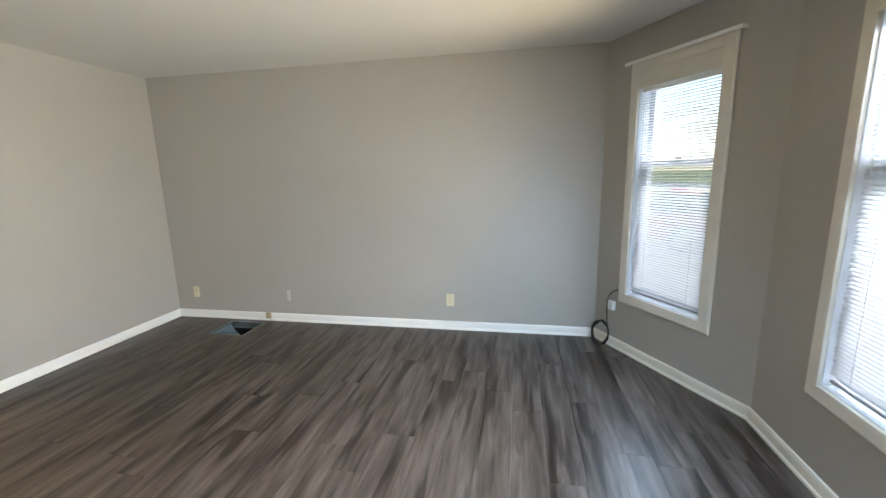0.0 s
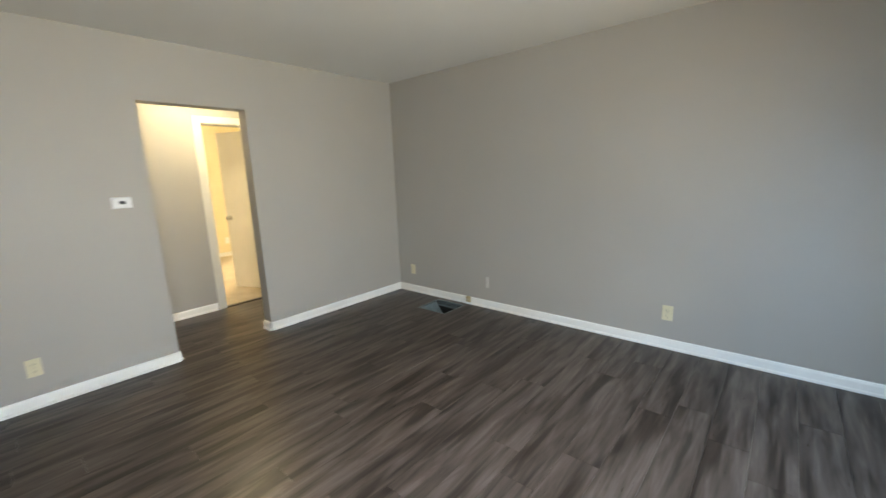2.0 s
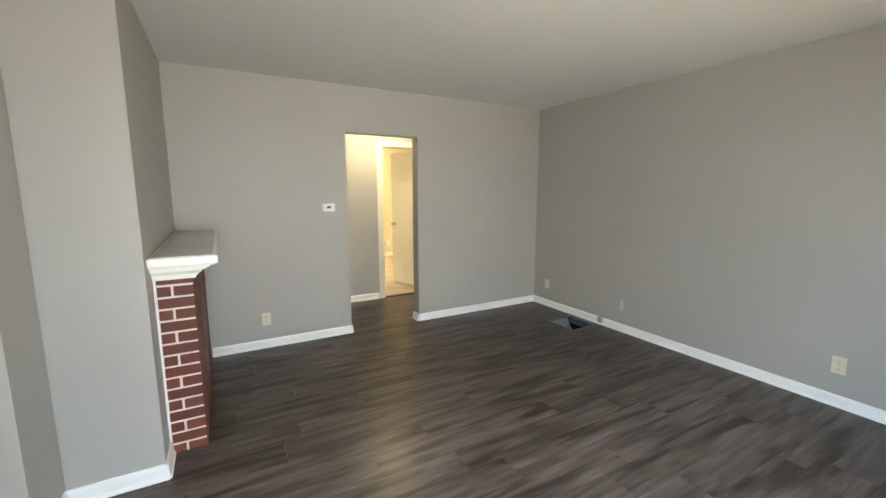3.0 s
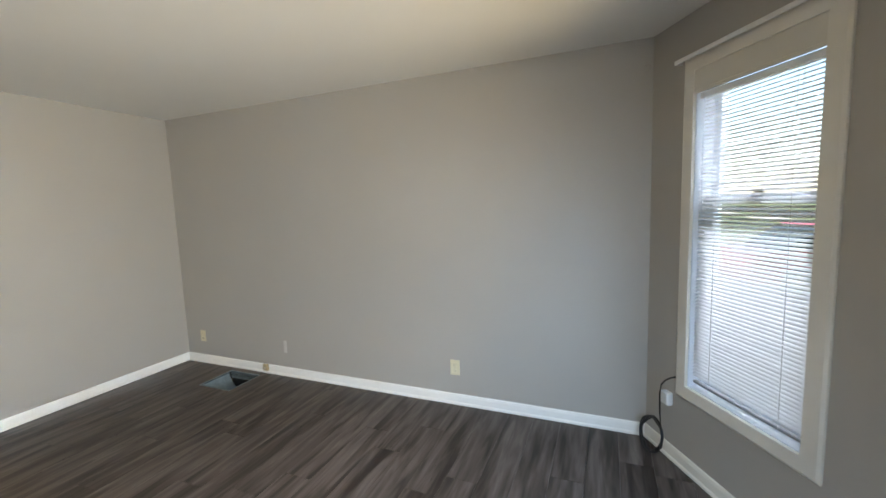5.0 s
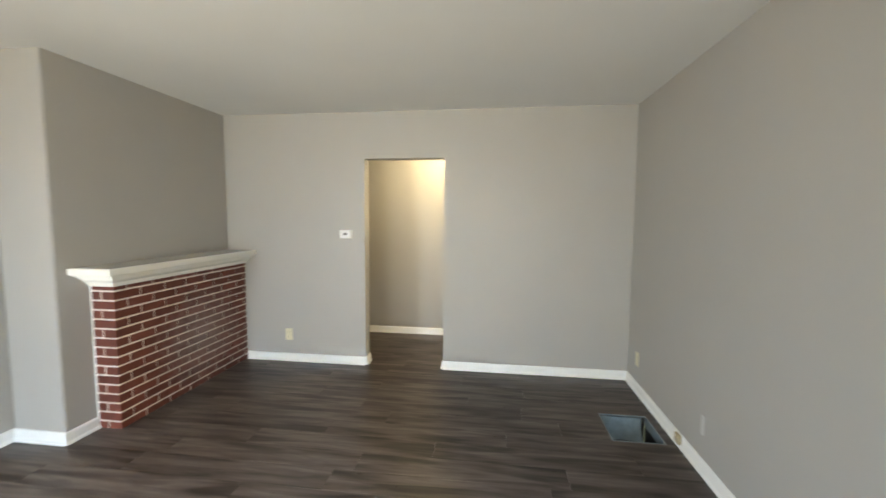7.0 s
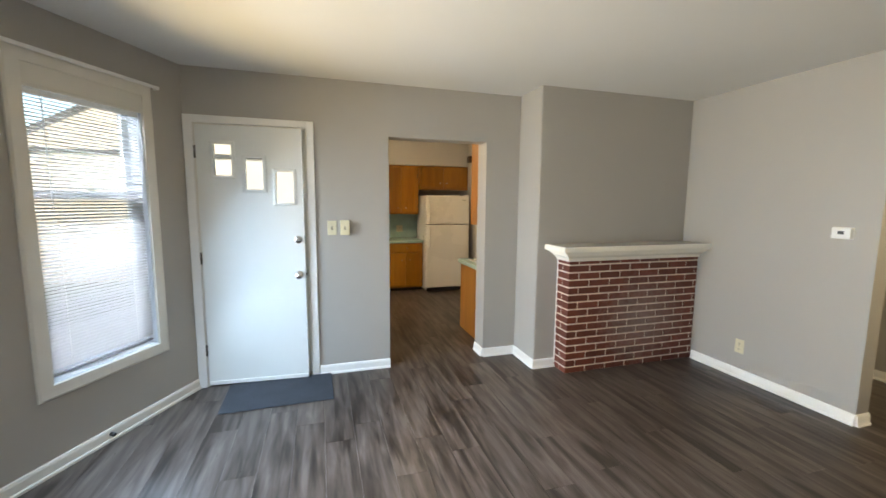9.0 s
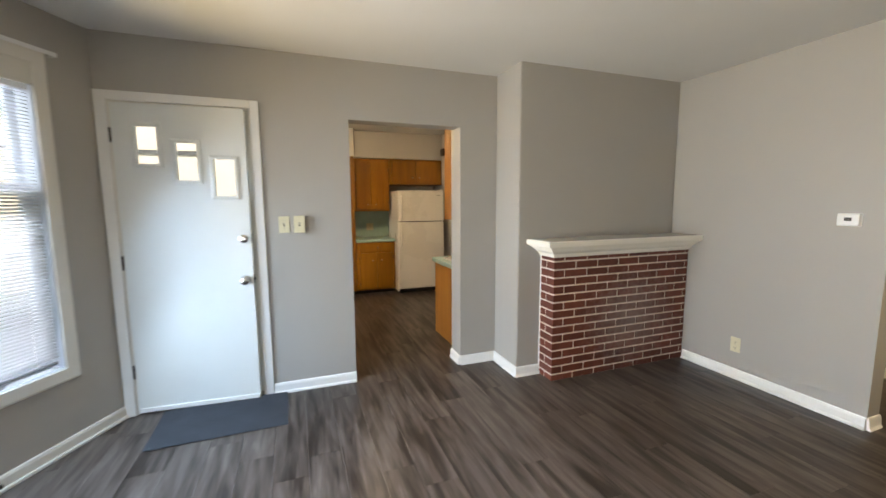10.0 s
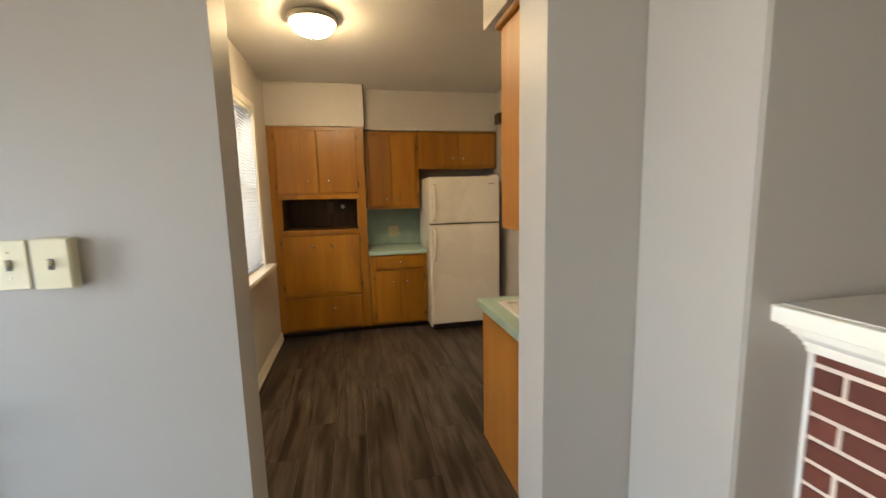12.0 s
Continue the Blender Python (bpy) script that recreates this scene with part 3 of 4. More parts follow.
# ---- front door ----
def front_door():
    fr = thing("door_1", pose(DOOR_L, Y_S, 0, 0, 0, 180), "white painted front door frame with casing", "door frame", kind="structure")
    w = DOOR_L - DOOR_R
    part("casing", boxes((-0.057, 0.004, -0.017, 0.0, 0, DOOR_H + 0.052), (w - 0.004, w + 0.052, -0.017, 0.0, 0, DOOR_H + 0.052), (0.004, w - 0.004, -0.017, 0.0, DOOR_H - 0.004, DOOR_H + 0.052), bevel=0.004), TRIM, fr, "white painted flat casing")
    part("jamb", boxes((0.0, 0.014, 0.0, T_S, 0, DOOR_H), (w - 0.014, w, 0.0, T_S, 0, DOOR_H), (0.014, w - 0.014, 0.0, T_S, DOOR_H - 0.014, DOOR_H)), CREAM, fr)
    part("door_stop", boxes((0.014, 0.026, 0.05, 0.085, 0, DOOR_H - 0.014), (w - 0.066, w - 0.014, 0.05, 0.085, 0, DOOR_H - 0.014), (0.026, w - 0.066, 0.05, 0.085, DOOR_H - 0.026, DOOR_H - 0.014)), CREAM, fr)
    part("threshold", boxes((0.014, w - 0.014, 0.02, T_S, -0.01, 0.012), bevel=0.004), NICKEL, fr, "worn metal threshold")
    part("strike_plate", boxes((w - 0.0155, w - 0.0135, 0.012, 0.04, 0.85, 0.91)), BRONZE, fr)
    dw, dh, th = w - 0.052, DOOR_H - 0.026, 0.042
    d = thing("front_door", pose(DOOR_L - 0.016, Y_S + 0.002, 0.010, 0, 0, 180) @ pose(0, 0, 0, 0, 0, -3.4), "white slab front door ajar with three stepped lights", "door")
    lights = [(0.115, 0.245, 1.645, 1.885), (0.332, 0.462, 1.545, 1.79), (0.548, 0.678, 1.445, 1.69)]
    leaf = part("door_leaf", wall_cells(dw, th, 0.0, dh, lights), DOOR_PAINT, d)
    leaf.location = (0, 0, 0)
    for a, b, c, e in lights:
        lt = part("door_light", mitred_frame(a - 0.022, b + 0.022, c - 0.022, e + 0.022, 0.026, 0.0, -0.012), DOOR_PAINT, d, "small rectangular light with moulding")
        g = part("pane", boxes((a - 0.002, b + 0.002, 0.026, 0.03, c - 0.002, e + 0.002)), GLASS, lt)
        g.visible_shadow = False
    part("sweep", boxes((0.004, dw - 0.004, -0.01, 0.0, 0.004, 0.034), bevel=0.002), TRIM, d, "white bottom sweep strip")
    part("knob", lathe([(0.032, -0.001), (0.033, -0.006), (0.018, -0.010), (0.013, -0.014), (0.013, -0.034), (0.022, -0.040), (0.029, -0.050), (0.029, -0.060), (0.022, -0.068), (0.008, -0.071)], "y", 28, (dw - 0.047, 0, 0.87)), CHROME, d, "polished round door knob", True)
    dead = part("deadbolt", lathe([(0.03, -0.001), (0.031, -0.007), (0.026, -0.012), (0.008, -0.014)], "y", 28, (dw - 0.047, 0, 1.155)), CHROME, d, "polished round deadbolt rose", True)
    part("thumb_turn", boxes((dw - 0.064, dw - 0.030, -0.026, -0.012, 1.149, 1.161), bevel=0.003), CHROME, dead)
    for z in (0.87, 1.155):
        part("latch_plate", boxes((dw - 0.0005, dw + 0.002, 0.008, 0.034, z - 0.03, z + 0.03)), BRONZE, d)
    part("latch_bolt", boxes((dw, dw + 0.012, 0.014, 0.028, 0.86, 0.88), bevel=0.002), BRONZE, d)
    for z in (0.29, 1.02, 1.82):
        part("hinge", lathe([(0.007, z - 0.045), (0.007, z + 0.045)], "z", 10, (-0.006, -0.006, 0)), BRONZE, d, "dark metal hinge")


front_door()
structure("porch", boxes((-0.3, 2.2, -7.5, Y_S - T_S - 0.004, -0.6, -0.03), bevel=0.01), CONCRETE, "plain concrete walk outside the front door")

mat_ob = thing("doormat", pose(0.128, -0.524, 0.001, 0, 0, 1.0), "flat dark grey ribbed doormat before the front door", "doormat")
bm = boxes((-0.39, 0.39, -0.235, 0.235, 0, 0.009), bevel=0.003)
part("mat_base", bm, MAT_FABRIC, mat_ob)
bm = bmesh.new()
for k in range(44):
    y = -0.222 + k * 0.0103
    box(bm, -0.38, 0.38, y, y + 0.006, 0.0085, 0.0115)
part("ribs", bm, MAT_FABRIC, mat_ob)


# ---- fireplace ----
def fireplace():
    """Brick front with a corner return, and a moulded mantel shelf."""
    bx0, bx1, by1, bt = X_W + 0.004, -2.195, -0.21, 0.985
    fp = thing("brick_fireplace", pose(0, 0, 0), "red painted brick fireplace front with pale mortar joints", "fireplace")
    part("mortar_core", boxes((bx0, bx1 - 0.006, CHIM_Y - 0.001, by1 - 0.006, 0.0, bt)), MORTAR, fp, "cream mortar behind the bricks")
    meshes = {}

    def brick(x0, x1, y0, y1, z0, z1):
        size = (round(x1 - x0, 3), round(y1 - y0, 3), round(z1 - z0, 3))
        if size not in meshes:
            a, b, c = (s / 2 for s in size)
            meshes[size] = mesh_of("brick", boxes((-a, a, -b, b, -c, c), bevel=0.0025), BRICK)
        ob = new("brick", meshes[size])
        ob.parent = fp
        ob.location = ((x0 + x1) / 2 + random.uniform(-0.0008, 0.0008), (y0 + y1) / 2 + random.uniform(-0.0008, 0.0008), (z0 + z1) / 2)
        ob.rotation_euler = (0, random.uniform(-0.003, 0.003), random.uniform(-0.003, 0.003))

    course, joint, stretch = 0.0642, 0.0125, 0.199
    z, row = -0.0052, 0
    while z < bt - 0.01:
        z0, zt = max(z, 0.002), min(z + course - joint, bt)
        x = bx1
        if row % 2 == 1:
            brick(x - 0.094, x, CHIM_Y + 0.012, by1, z0, zt)
            x -= 0.094 + joint
        else:
            brick(x - stretch, x, by1 - 0.094, by1, z0, zt)
            brick(x - 0.09, x, CHIM_Y + 0.012, by1 - 0.094 - joint, z0, zt)
            x -= stretch + joint
        while x > bx0 + 0.02:
            e = max(x - stretch, bx0)
            brick(e, x, by1 - 0.09, by1, z0, zt)
            x = e - joint
        z += course
        row += 1
    part("edge_bead", boxes((bx1 - 0.02, bx1 + 0.002, CHIM_Y, CHIM_Y + 0.011, 0.0, bt), bevel=0.002), TRIM, fp, "white caulked edge against the wall")

    mt = thing("mantel_shelf", pose(0, 0, 0), "cream painted mantel shelf with stepped crown moulding", "mantel")
    prof = [(0.0, 0.985), (0.012, 0.985), (0.012, 1.0), (0.024, 1.002), (0.024, 1.013), (0.034, 1.016), (0.046, 1.028), (0.050, 1.036), (0.066, 1.038), (0.067, 1.048), (0.084, 1.051), (0.086, 1.061), (0.108, 1.064), (0.110, 1.074)]
    bm = bmesh.new()
    rows = []
    for o, zz in prof:
        rows.append([bm.verts.new(p) for p in ((bx1 + o, CHIM_Y, zz), (bx1 + o, by1 + o, zz), (X_W, by1 + o, zz))])
    for a, b in zip(rows, rows[1:]):
        for k in range(2):
            bm.faces.new((a[k], a[k + 1], b[k + 1], b[k]))
    part("crown_moulding", bm, MANTEL, mt)
    part("shelf_board", boxes((X_W, bx1 + 0.135, CHIM_Y, by1 + 0.125, 1.074, 1.116), bevel=0.004, seg=2), MANTEL, mt)
    part("top_panel", boxes((X_W + 0.02, bx1 + 0.112, CHIM_Y + 0.012, by1 + 0.102, 1.112, 1.1195)), WALL_GLOSS, mt, "glossy taupe painted top")


WALL_GLOSS = surface("glossy_taupe_paint", (0.55, 0.53, 0.49), 0.18, vary=0.05, big=3.0, fine=60.0, bump=0.03)
fireplace()


# ---- wall plates, thermostat, cable ----
def plate(name, m, w, h, material, label, category, kind):
    ob = thing(name, m, label, category)
    part("cover_plate", boxes((-w / 2, w / 2, -0.006, 0.0, -h / 2, h / 2), bevel=0.002), material, ob)
    if kind == "outlet":
        for z in (-0.024, 0.024):
            r = part("receptacle", boxes((-0.017, 0.017, -0.0085, -0.005, z - 0.015, z + 0.015), bevel=0.003), material, ob)
            part("slot", boxes((-0.008, -0.006, -0.0092, -0.008, z - 0.004, z + 0.006), (0.006, 0.008, -0.0092, -0.008, z - 0.004, z + 0.006), (-0.002, 0.002, -0.0092, -0.008, z - 0.011, z - 0.007)), DARK, r)
        part("screw", lathe([(0.003, -0.006), (0.003, -0.0075)], "y", 10), NICKEL, ob)
    elif kind == "switch":
        part("toggle", boxes((-0.004, 0.004, -0.02, -0.005, -0.002, 0.010), bevel=0.001), material, ob)
        part("toggle_slot", boxes((-0.006, 0.006, -0.007, -0.0055, -0.013, 0.013)), DARK, ob)
        for z in (-0.03, 0.03):
            part("screw", lathe([(0.003, -0.006), (0.003, -0.0075)], "y", 10, (0, 0, z)), NICKEL, ob)
    elif kind == "jack":
        part("jack", boxes((-0.008, 0.008, -0.0085, -0.005, -0.008, 0.008)), DARK, ob)
    return ob


plate("wall_outlet", pose(-3.36, Y_N, 0.276), 0.07, 0.115, IVORY, "ivory duplex outlet low on the grey wall", "outlet", "outlet")
plate("wall_jack", pose(-2.28, Y_N, 0.272), 0.034, 0.112, PAINTED_PLATE, "narrow white blank plate low on the grey wall", "wall plate", "blank")
plate("wall_outlet", pose(-0.612, Y_N, 0.286), 0.075, 0.118, IVORY, "ivory duplex outlet low on the grey wall", "outlet", "outlet")
plate("wall_outlet", pose(X_W, 0.247, 0.272, 0, 0, 90), 0.075, 0.118, IVORY, "ivory duplex outlet low beside the fireplace", "outlet", "outlet")
plate("light_switch", pose(-0.29, Y_S, 1.253, 0, 0, 180), 0.073, 0.118, IVORY, "flush ivory toggle light switch by the door", "light switch", "switch")
sw = thing("light_switch", pose(-0.393, Y_S, 1.255, 0, 0, 180), "surface-boxed ivory toggle light switch by the opening", "light switch")
part("surface_box", boxes((-0.038, 0.038, -0.032, 0.0, -0.06, 0.06), bevel=0.003), IVORY, sw)
part("cover_plate", boxes((-0.037, 0.037, -0.037, -0.031, -0.059, 0.059), bevel=0.002), IVORY, sw)
part("toggle", boxes((-0.004, 0.004, -0.05, -0.036, -0.002, 0.010), bevel=0.001), IVORY, sw)
part("toggle_slot", boxes((-0.006, 0.006, -0.038, -0.0365, -0.013, 0.013)), DARK, sw)

th = thing("thermostat", pose(X_W, 0.857, 1.287, 0, 0, 90), "small white thermostat with dark display on the wall", "thermostat")
part("back_plate", boxes((-0.06, 0.06, -0.006, 0.0, -0.04, 0.04), bevel=0.002), WHITE_PLASTIC, th)
part("housing", boxes((-0.055, 0.055, -0.026, -0.005, -0.036, 0.036), bevel=0.005, seg=2), WHITE_PLASTIC, th)
part("display", boxes((-0.018, 0.018, -0.0268, -0.025, -0.008, 0.014)), DARK, th, "dark display")

jb = thing("cable_outlet", pose(-2.515, Y_N - 0.016, 0.055), "old tan cable outlet block on the baseboard", "cable outlet")
part("block", boxes((-0.03, 0.03, -0.022, 0.0, -0.03, 0.034), bevel=0.005), surface("tan_plastic", (0.42, 0.34, 0.2), 0.5, vary=0.2, big=20.0), jb)
part("stub", lathe([(0.008, -0.022), (0.008, -0.03), (0.005, -0.034)], "y", 12), NICKEL, jb)

m1, _ = along(NE, BEND_N)
bxo = thing("cable_box", m1 @ Matrix.Translation((0.208, 0, 0.355)), "small white surface cable box under the window", "cable box")
part("housing", boxes((-0.03, 0.03, -0.035, 0.0, -0.037, 0.037), bevel=0.004), WHITE_PLASTIC, bxo)
part("lid", boxes((-0.027, 0.027, -0.039, -0.034, -0.034, 0.034), bevel=0.002), WHITE_PLASTIC, bxo)
cab = thing("coiled_cable", m1 @ Matrix.Translation((0.145, -0.03, 0.0)), "coil of black coaxial cable leaning in the corner", "cable")
pts = []
for k in range(140):
    a = 2 * math.pi * k / 34 + 1.2
    r = 0.088 + 0.005 * math.sin(k * 0.7) + 0.004 * (k // 34)
    pts.append((0.005 + r * math.cos(a), -0.012 - 0.012 * (k / 140) - 0.045 * (0.5 - 0.5 * math.sin(a)), 0.103 + r * math.sin(a)))
part("coil", tube(pts, 0.0055), BLACK, cab, smooth=True)
part("loose_end", tube([pts[-1], (0.075, -0.03, 0.17), (0.06, -0.028, 0.27), (0.052, -0.026, 0.38), (0.062, -0.024, 0.44), (0.09, -0.02, 0.475), (0.118, -0.012, 0.5), (0.12, 0.03, 0.505)], 0.0045), BLACK, cab, smooth=True)
ms, _ = along(BEND_S, SE)
ds = thing("door_stop_bumper", ms @ Matrix.Translation((0.617, -0.016, 0.045)), "small dark rubber stop on the baseboard", "door stop")
part("bumper", lathe([(0.012, 0.0), (0.010, -0.012), (0.013, -0.022), (0.010, -0.028)], "y", 14), DARK, ds)
pb = thing("shade_bracket", pose(0.655, Y_N, 2.27), "small painted-over bracket high on the wall", "bracket")
part("bracket_plate", boxes((-0.018, 0.018, -0.012, 0.0, -0.016, 0.016), bevel=0.004), WALL, pb)

# ---- open floor register ----
VX0, VX1, VY0, VY1 = -2.895, -2.535, 3.085, 3.41
vt = thing("floor_vent", pose((VX0 + VX1) / 2, (VY0 + VY1) / 2, 0), "open floor register hole with a bare metal duct", "floor vent")
a, b = (VX1 - VX0) / 2, (VY1 - VY0) / 2
part("duct_wall", boxes((-a - 0.002, -a, -b, b, -0.045, 0.0), (a, a + 0.002, -b, b, -0.07, 0.0), (-a, a, b, b + 0.002, -0.07, 0.0), (-a, a, -b - 0.002, -b, -0.07, 0.0)), GALVANISED, vt, "dull galvanised sheet metal")
bm = bmesh.new()
rows = []
for k in range(8):
    u = k / 7
    x, z, right = -a + 0.004 + 0.085 * u ** 1.6, -0.012 - 0.125 * u, b - 0.03 - 0.02 * u
    left, sag = -b + 0.004 + 0.02 * u, 0.02 * math.sin(math.pi * u)
    rows.append([bm.verts.new((x - 0.03 * u * math.sin(math.pi * j / 6) + 0.03 * u, left + (right - left) * j / 6, z + sag * math.sin(math.pi * j / 6))) for j in range(7)])
for p, q in zip(rows, rows[1:]):
    for j in range(6):
        bm.faces.new((p[j], p[j + 1], q[j + 1], q[j]))
bmesh.ops.solidify(bm, geom=bm.faces[:], thickness=0.002)
part("duct_elbow", bm, SHEET, vt, "pale bent sheet of the duct elbow", True)
part("duct_shaft", boxes((-a, a, -b, b, -0.24, -0.22), (-a - 0.004, -a - 0.002, -b, b, -0.24, 0.0), (a + 0.002, a + 0.004, -b, b, -0.24, 0.0), (-a, a, b + 0.002, b + 0.004, -0.24, 0.0), (-a, a, -b - 0.004, -b - 0.002, -0.24, 0.0)), BLACK, vt, "dark duct below")
part("rim_flange", boxes((-a - 0.006, -a + 0.002, -b, b, 0.0, 0.0016), (a - 0.002, a + 0.006, -b, b, 0.0, 0.0016), (-a, a, b - 0.002, b + 0.006, 0.0, 0.0016), (-a, a, -b - 0.006, -b + 0.002, 0.0, 0.0016)), GALVANISED, vt)


# ---- kitchen ----
def knob(at, parent):
    return part("knob", lathe([(0.006, 0.0), (0.006, 0.012), (0.012, 0.018), (0.013, 0.023), (0.008, 0.028)], "y", 16, at), CHROME, parent, "small chrome knob", True)


def hinge(at, parent):
    x, y, z = at
    return part("hinge", boxes((x - 0.006, x + 0.006, y, y + 0.004, z - 0.025, z + 0.025)), BRONZE, parent)


def front(name, dims, knobs, parent, hinges=(), material=None):
    x0, x1, z0, z1, y = dims
    d = part(name, boxes((min(x0, x1), max(x0, x1), y, y + 0.018, z0, z1), bevel=0.004), material or CABINET, parent)
    for kx, kz in knobs:
        knob((kx, y + 0.018, kz), d)
    for hx, hz in hinges:
        hinge((hx, y + 0.016, hz), d)
    return d


FY = -3.75
UY = -3.95


def tall_cabinet():
    ob = thing("tall_cabinet", pose(-0.032, 0, 0), "tall honey wood built-in cabinet with an open niche", "cabinet")
    x0, x1, top = -1.178, KIT_X1 + 0.03, 2.075
    part("carcass", wall_cells(x1 - x0, 0.02, 0.06, top, [(0.092, 0.80, 1.085, 1.382)]), CABINET, ob).location = (x0, FY - 0.02, 0)
    part("niche_lining", boxes((x0 + 0.08, x0 + 0.092, -4.2, FY - 0.02, 1.07, 1.40), (x0 + 0.80, x0 + 0.812, -4.2, FY - 0.02, 1.07, 1.40), (x0 + 0.08, x0 + 0.812, -4.2, FY - 0.02, 1.07, 1.085), (x0 + 0.08, x0 + 0.812, -4.2, FY - 0.02, 1.382, 1.40), (x0 + 0.08, x0 + 0.812, -4.215, -4.2, 1.07, 1.40)), CABINET_DARK, ob, "much darker brown niche lining")
    part("side_panel", boxes((x0, x0 + 0.018, KIT_Y0 + 0.002, FY - 0.02, 0.06, top)), CABINET, ob)
    part("top_panel", boxes((x0, x1, KIT_Y0 + 0.002, FY - 0.02, top - 0.018, top)), CABINET, ob)
    part("toe_kick", boxes((x0, x1, FY - 0.09, FY - 0.075, 0.0, 0.06)), DARK, ob)
    part("niche_shelf", boxes((x0 + 0.07, x0 + 0.83, FY - 0.01, FY + 0.02, 1.045, 1.085), bevel=0.003), CABINET, ob)
    part("niche_rail", boxes((x0 + 0.07, x0 + 0.83, FY - 0.01, FY + 0.012, 1.385, 1.425), bevel=0.003), CABINET, ob)
    front("door", (-1.10, -0.735, 1.445, 2.04, FY), [(-0.83, 1.56)], ob, [(-1.112, 1.52), (-1.112, 1.97)])
    front("door", (-0.727, -0.355, 1.445, 2.04, FY), [(-0.64, 1.56)], ob, [(-0.343, 1.52), (-0.343, 1.97)])
    front("drop_door", (-1.09, -0.362, 0.45, 1.03, FY), [(-0.82, 0.93), (-0.645, 0.93)], ob, [(-1.102, 0.52), (-1.102, 0.97), (-0.35, 0.52), (-0.35, 0.97)])
    part("rail", boxes((-1.1, -0.35, FY - 0.01, FY + 0.012, 0.415, 0.442), bevel=0.003), CABINET, ob)
    front("drawer", (-1.09, -0.35, 0.085, 0.405, FY), [(-0.82, 0.29)], ob)
    part("niche_plate", boxes((-0.84, -0.77, -4.2, -4.192, 1.235, 1.35), bevel=0.003), BROWN_PLATE, ob, "brown outlet plate at the back of the niche")


def niche_timer():
    ob = thing("plug_timer", pose(-0.972, -4.198, 1.3, 0, 0, 180), "small dark plug-in timer at the back of the niche", "timer")
    part("housing", boxes((-0.033, 0.033, -0.045, 0.0, -0.055, 0.05), bevel=0.006, seg=2), DARK, ob)
    part("dial", lathe([(0.022, -0.045), (0.022, -0.05), (0.016, -0.053)], "y", 20), NICKEL, ob, "pale round dial", True)


def base_cabinet():
    ob = thing("base_cabinet", pose(-0.032, 0, 0), "honey wood base cabinet with drawer and two doors", "cabinet")
    x0, x1 = -1.775, -1.182
    part("body", boxes((x0, x1, KIT_Y0 + 0.002, FY, 0.06, 0.80), bevel=0.002), CABINET, ob)
    part("toe_kick", boxes((x0, x1, FY - 0.09, FY - 0.075, 0.0, 0.06)), DARK, ob)
    front("drawer", (-1.74, -1.235, 0.655, 0.785, FY), [(-1.50, 0.72)], ob)
    front("door", (-1.74, -1.492, 0.085, 0.635, FY), [(-1.555, 0.52)], ob, [(-1.75, 0.16), (-1.75, 0.56)])
    front("door", (-1.486, -1.235, 0.085, 0.635, FY), [(-1.42, 0.52)], ob, [(-1.225, 0.16), (-1.225, 0.56)])
    ct = thing("countertop", pose(-0.032, 0, 0), "pale mint laminate countertop with backsplash", "countertop")
    part("top", boxes((x0 - 0.01, x1 + 0.002, KIT_Y0 + 0.002, FY + 0.025, 0.801, 0.84), bevel=0.006, seg=2), TEAL, ct)
    part("backsplash", boxes((x0 - 0.58, x1 + 0.002, KIT_Y0 + 0.002, KIT_Y0 + 0.012, 0.84, 1.27)), TEAL, ct, "mint laminate backsplash")
    po = plate("wall_outlet", pose(-1.53, KIT_Y0 + 0.0125, 1.0, 0, 0, 180), 0.115, 0.115, IVORY, "double ivory outlet on the mint backsplash", "outlet", "outlet")


def upper_cabinets():
    ob = thing("upper_cabinet", pose(-0.032, 0, 0), "honey wood wall cabinet with one wide door", "cabinet", "kitchen wall cabinets")
    part("body", boxes((-1.752, -1.19, KIT_Y0 + 0.002, UY, 1.265, 2.07), bevel=0.002), CABINET, ob)
    front("door", (-1.72, -1.455, 1.29, 2.03, UY), [(-1.53, 1.37)], ob, [(-1.73, 1.4), (-1.73, 1.9)])
    front("door", (-1.451, -1.225, 1.29, 2.03, UY), [(-1.40, 1.37)], ob)
    ob = thing("upper_cabinet", pose(-0.032, 0, 0), "short honey wood cabinet over the fridge", "cabinet", "kitchen wall cabinets")
    part("body", boxes((KIT_X0 + 0.034, -1.756, KIT_Y0 + 0.002, UY + 0.012, 1.68, 2.075), bevel=0.002), CABINET, ob)
    front("door", (-2.60, -2.185, 1.71, 2.045, UY + 0.012), [(-2.235, 1.79)], ob)
    front("door", (-2.18, -1.785, 1.71, 2.045, UY + 0.012), [(-2.12, 1.79)], ob)
    structure("soffit_tall", boxes((-1.222, KIT_X1, KIT_Y0 + 0.002, FY + 0.006, 2.08, KIT_H)), KITCHEN_PAINT, "painted soffit above the tall cabinet", "soffit")
    structure("soffit_back", boxes((KIT_X0, -1.23, KIT_Y0 + 0.002, UY + 0.02, 2.08, KIT_H)), KITCHEN_PAINT, "painted soffit above the wall cabinets", "soffit")
    structure("trim_soffit", boxes((-1.23, -1.222, FY - 0.06, FY + 0.009, 2.085, KIT_H)), DARK, "dark gap strip at the soffit step", "trim")


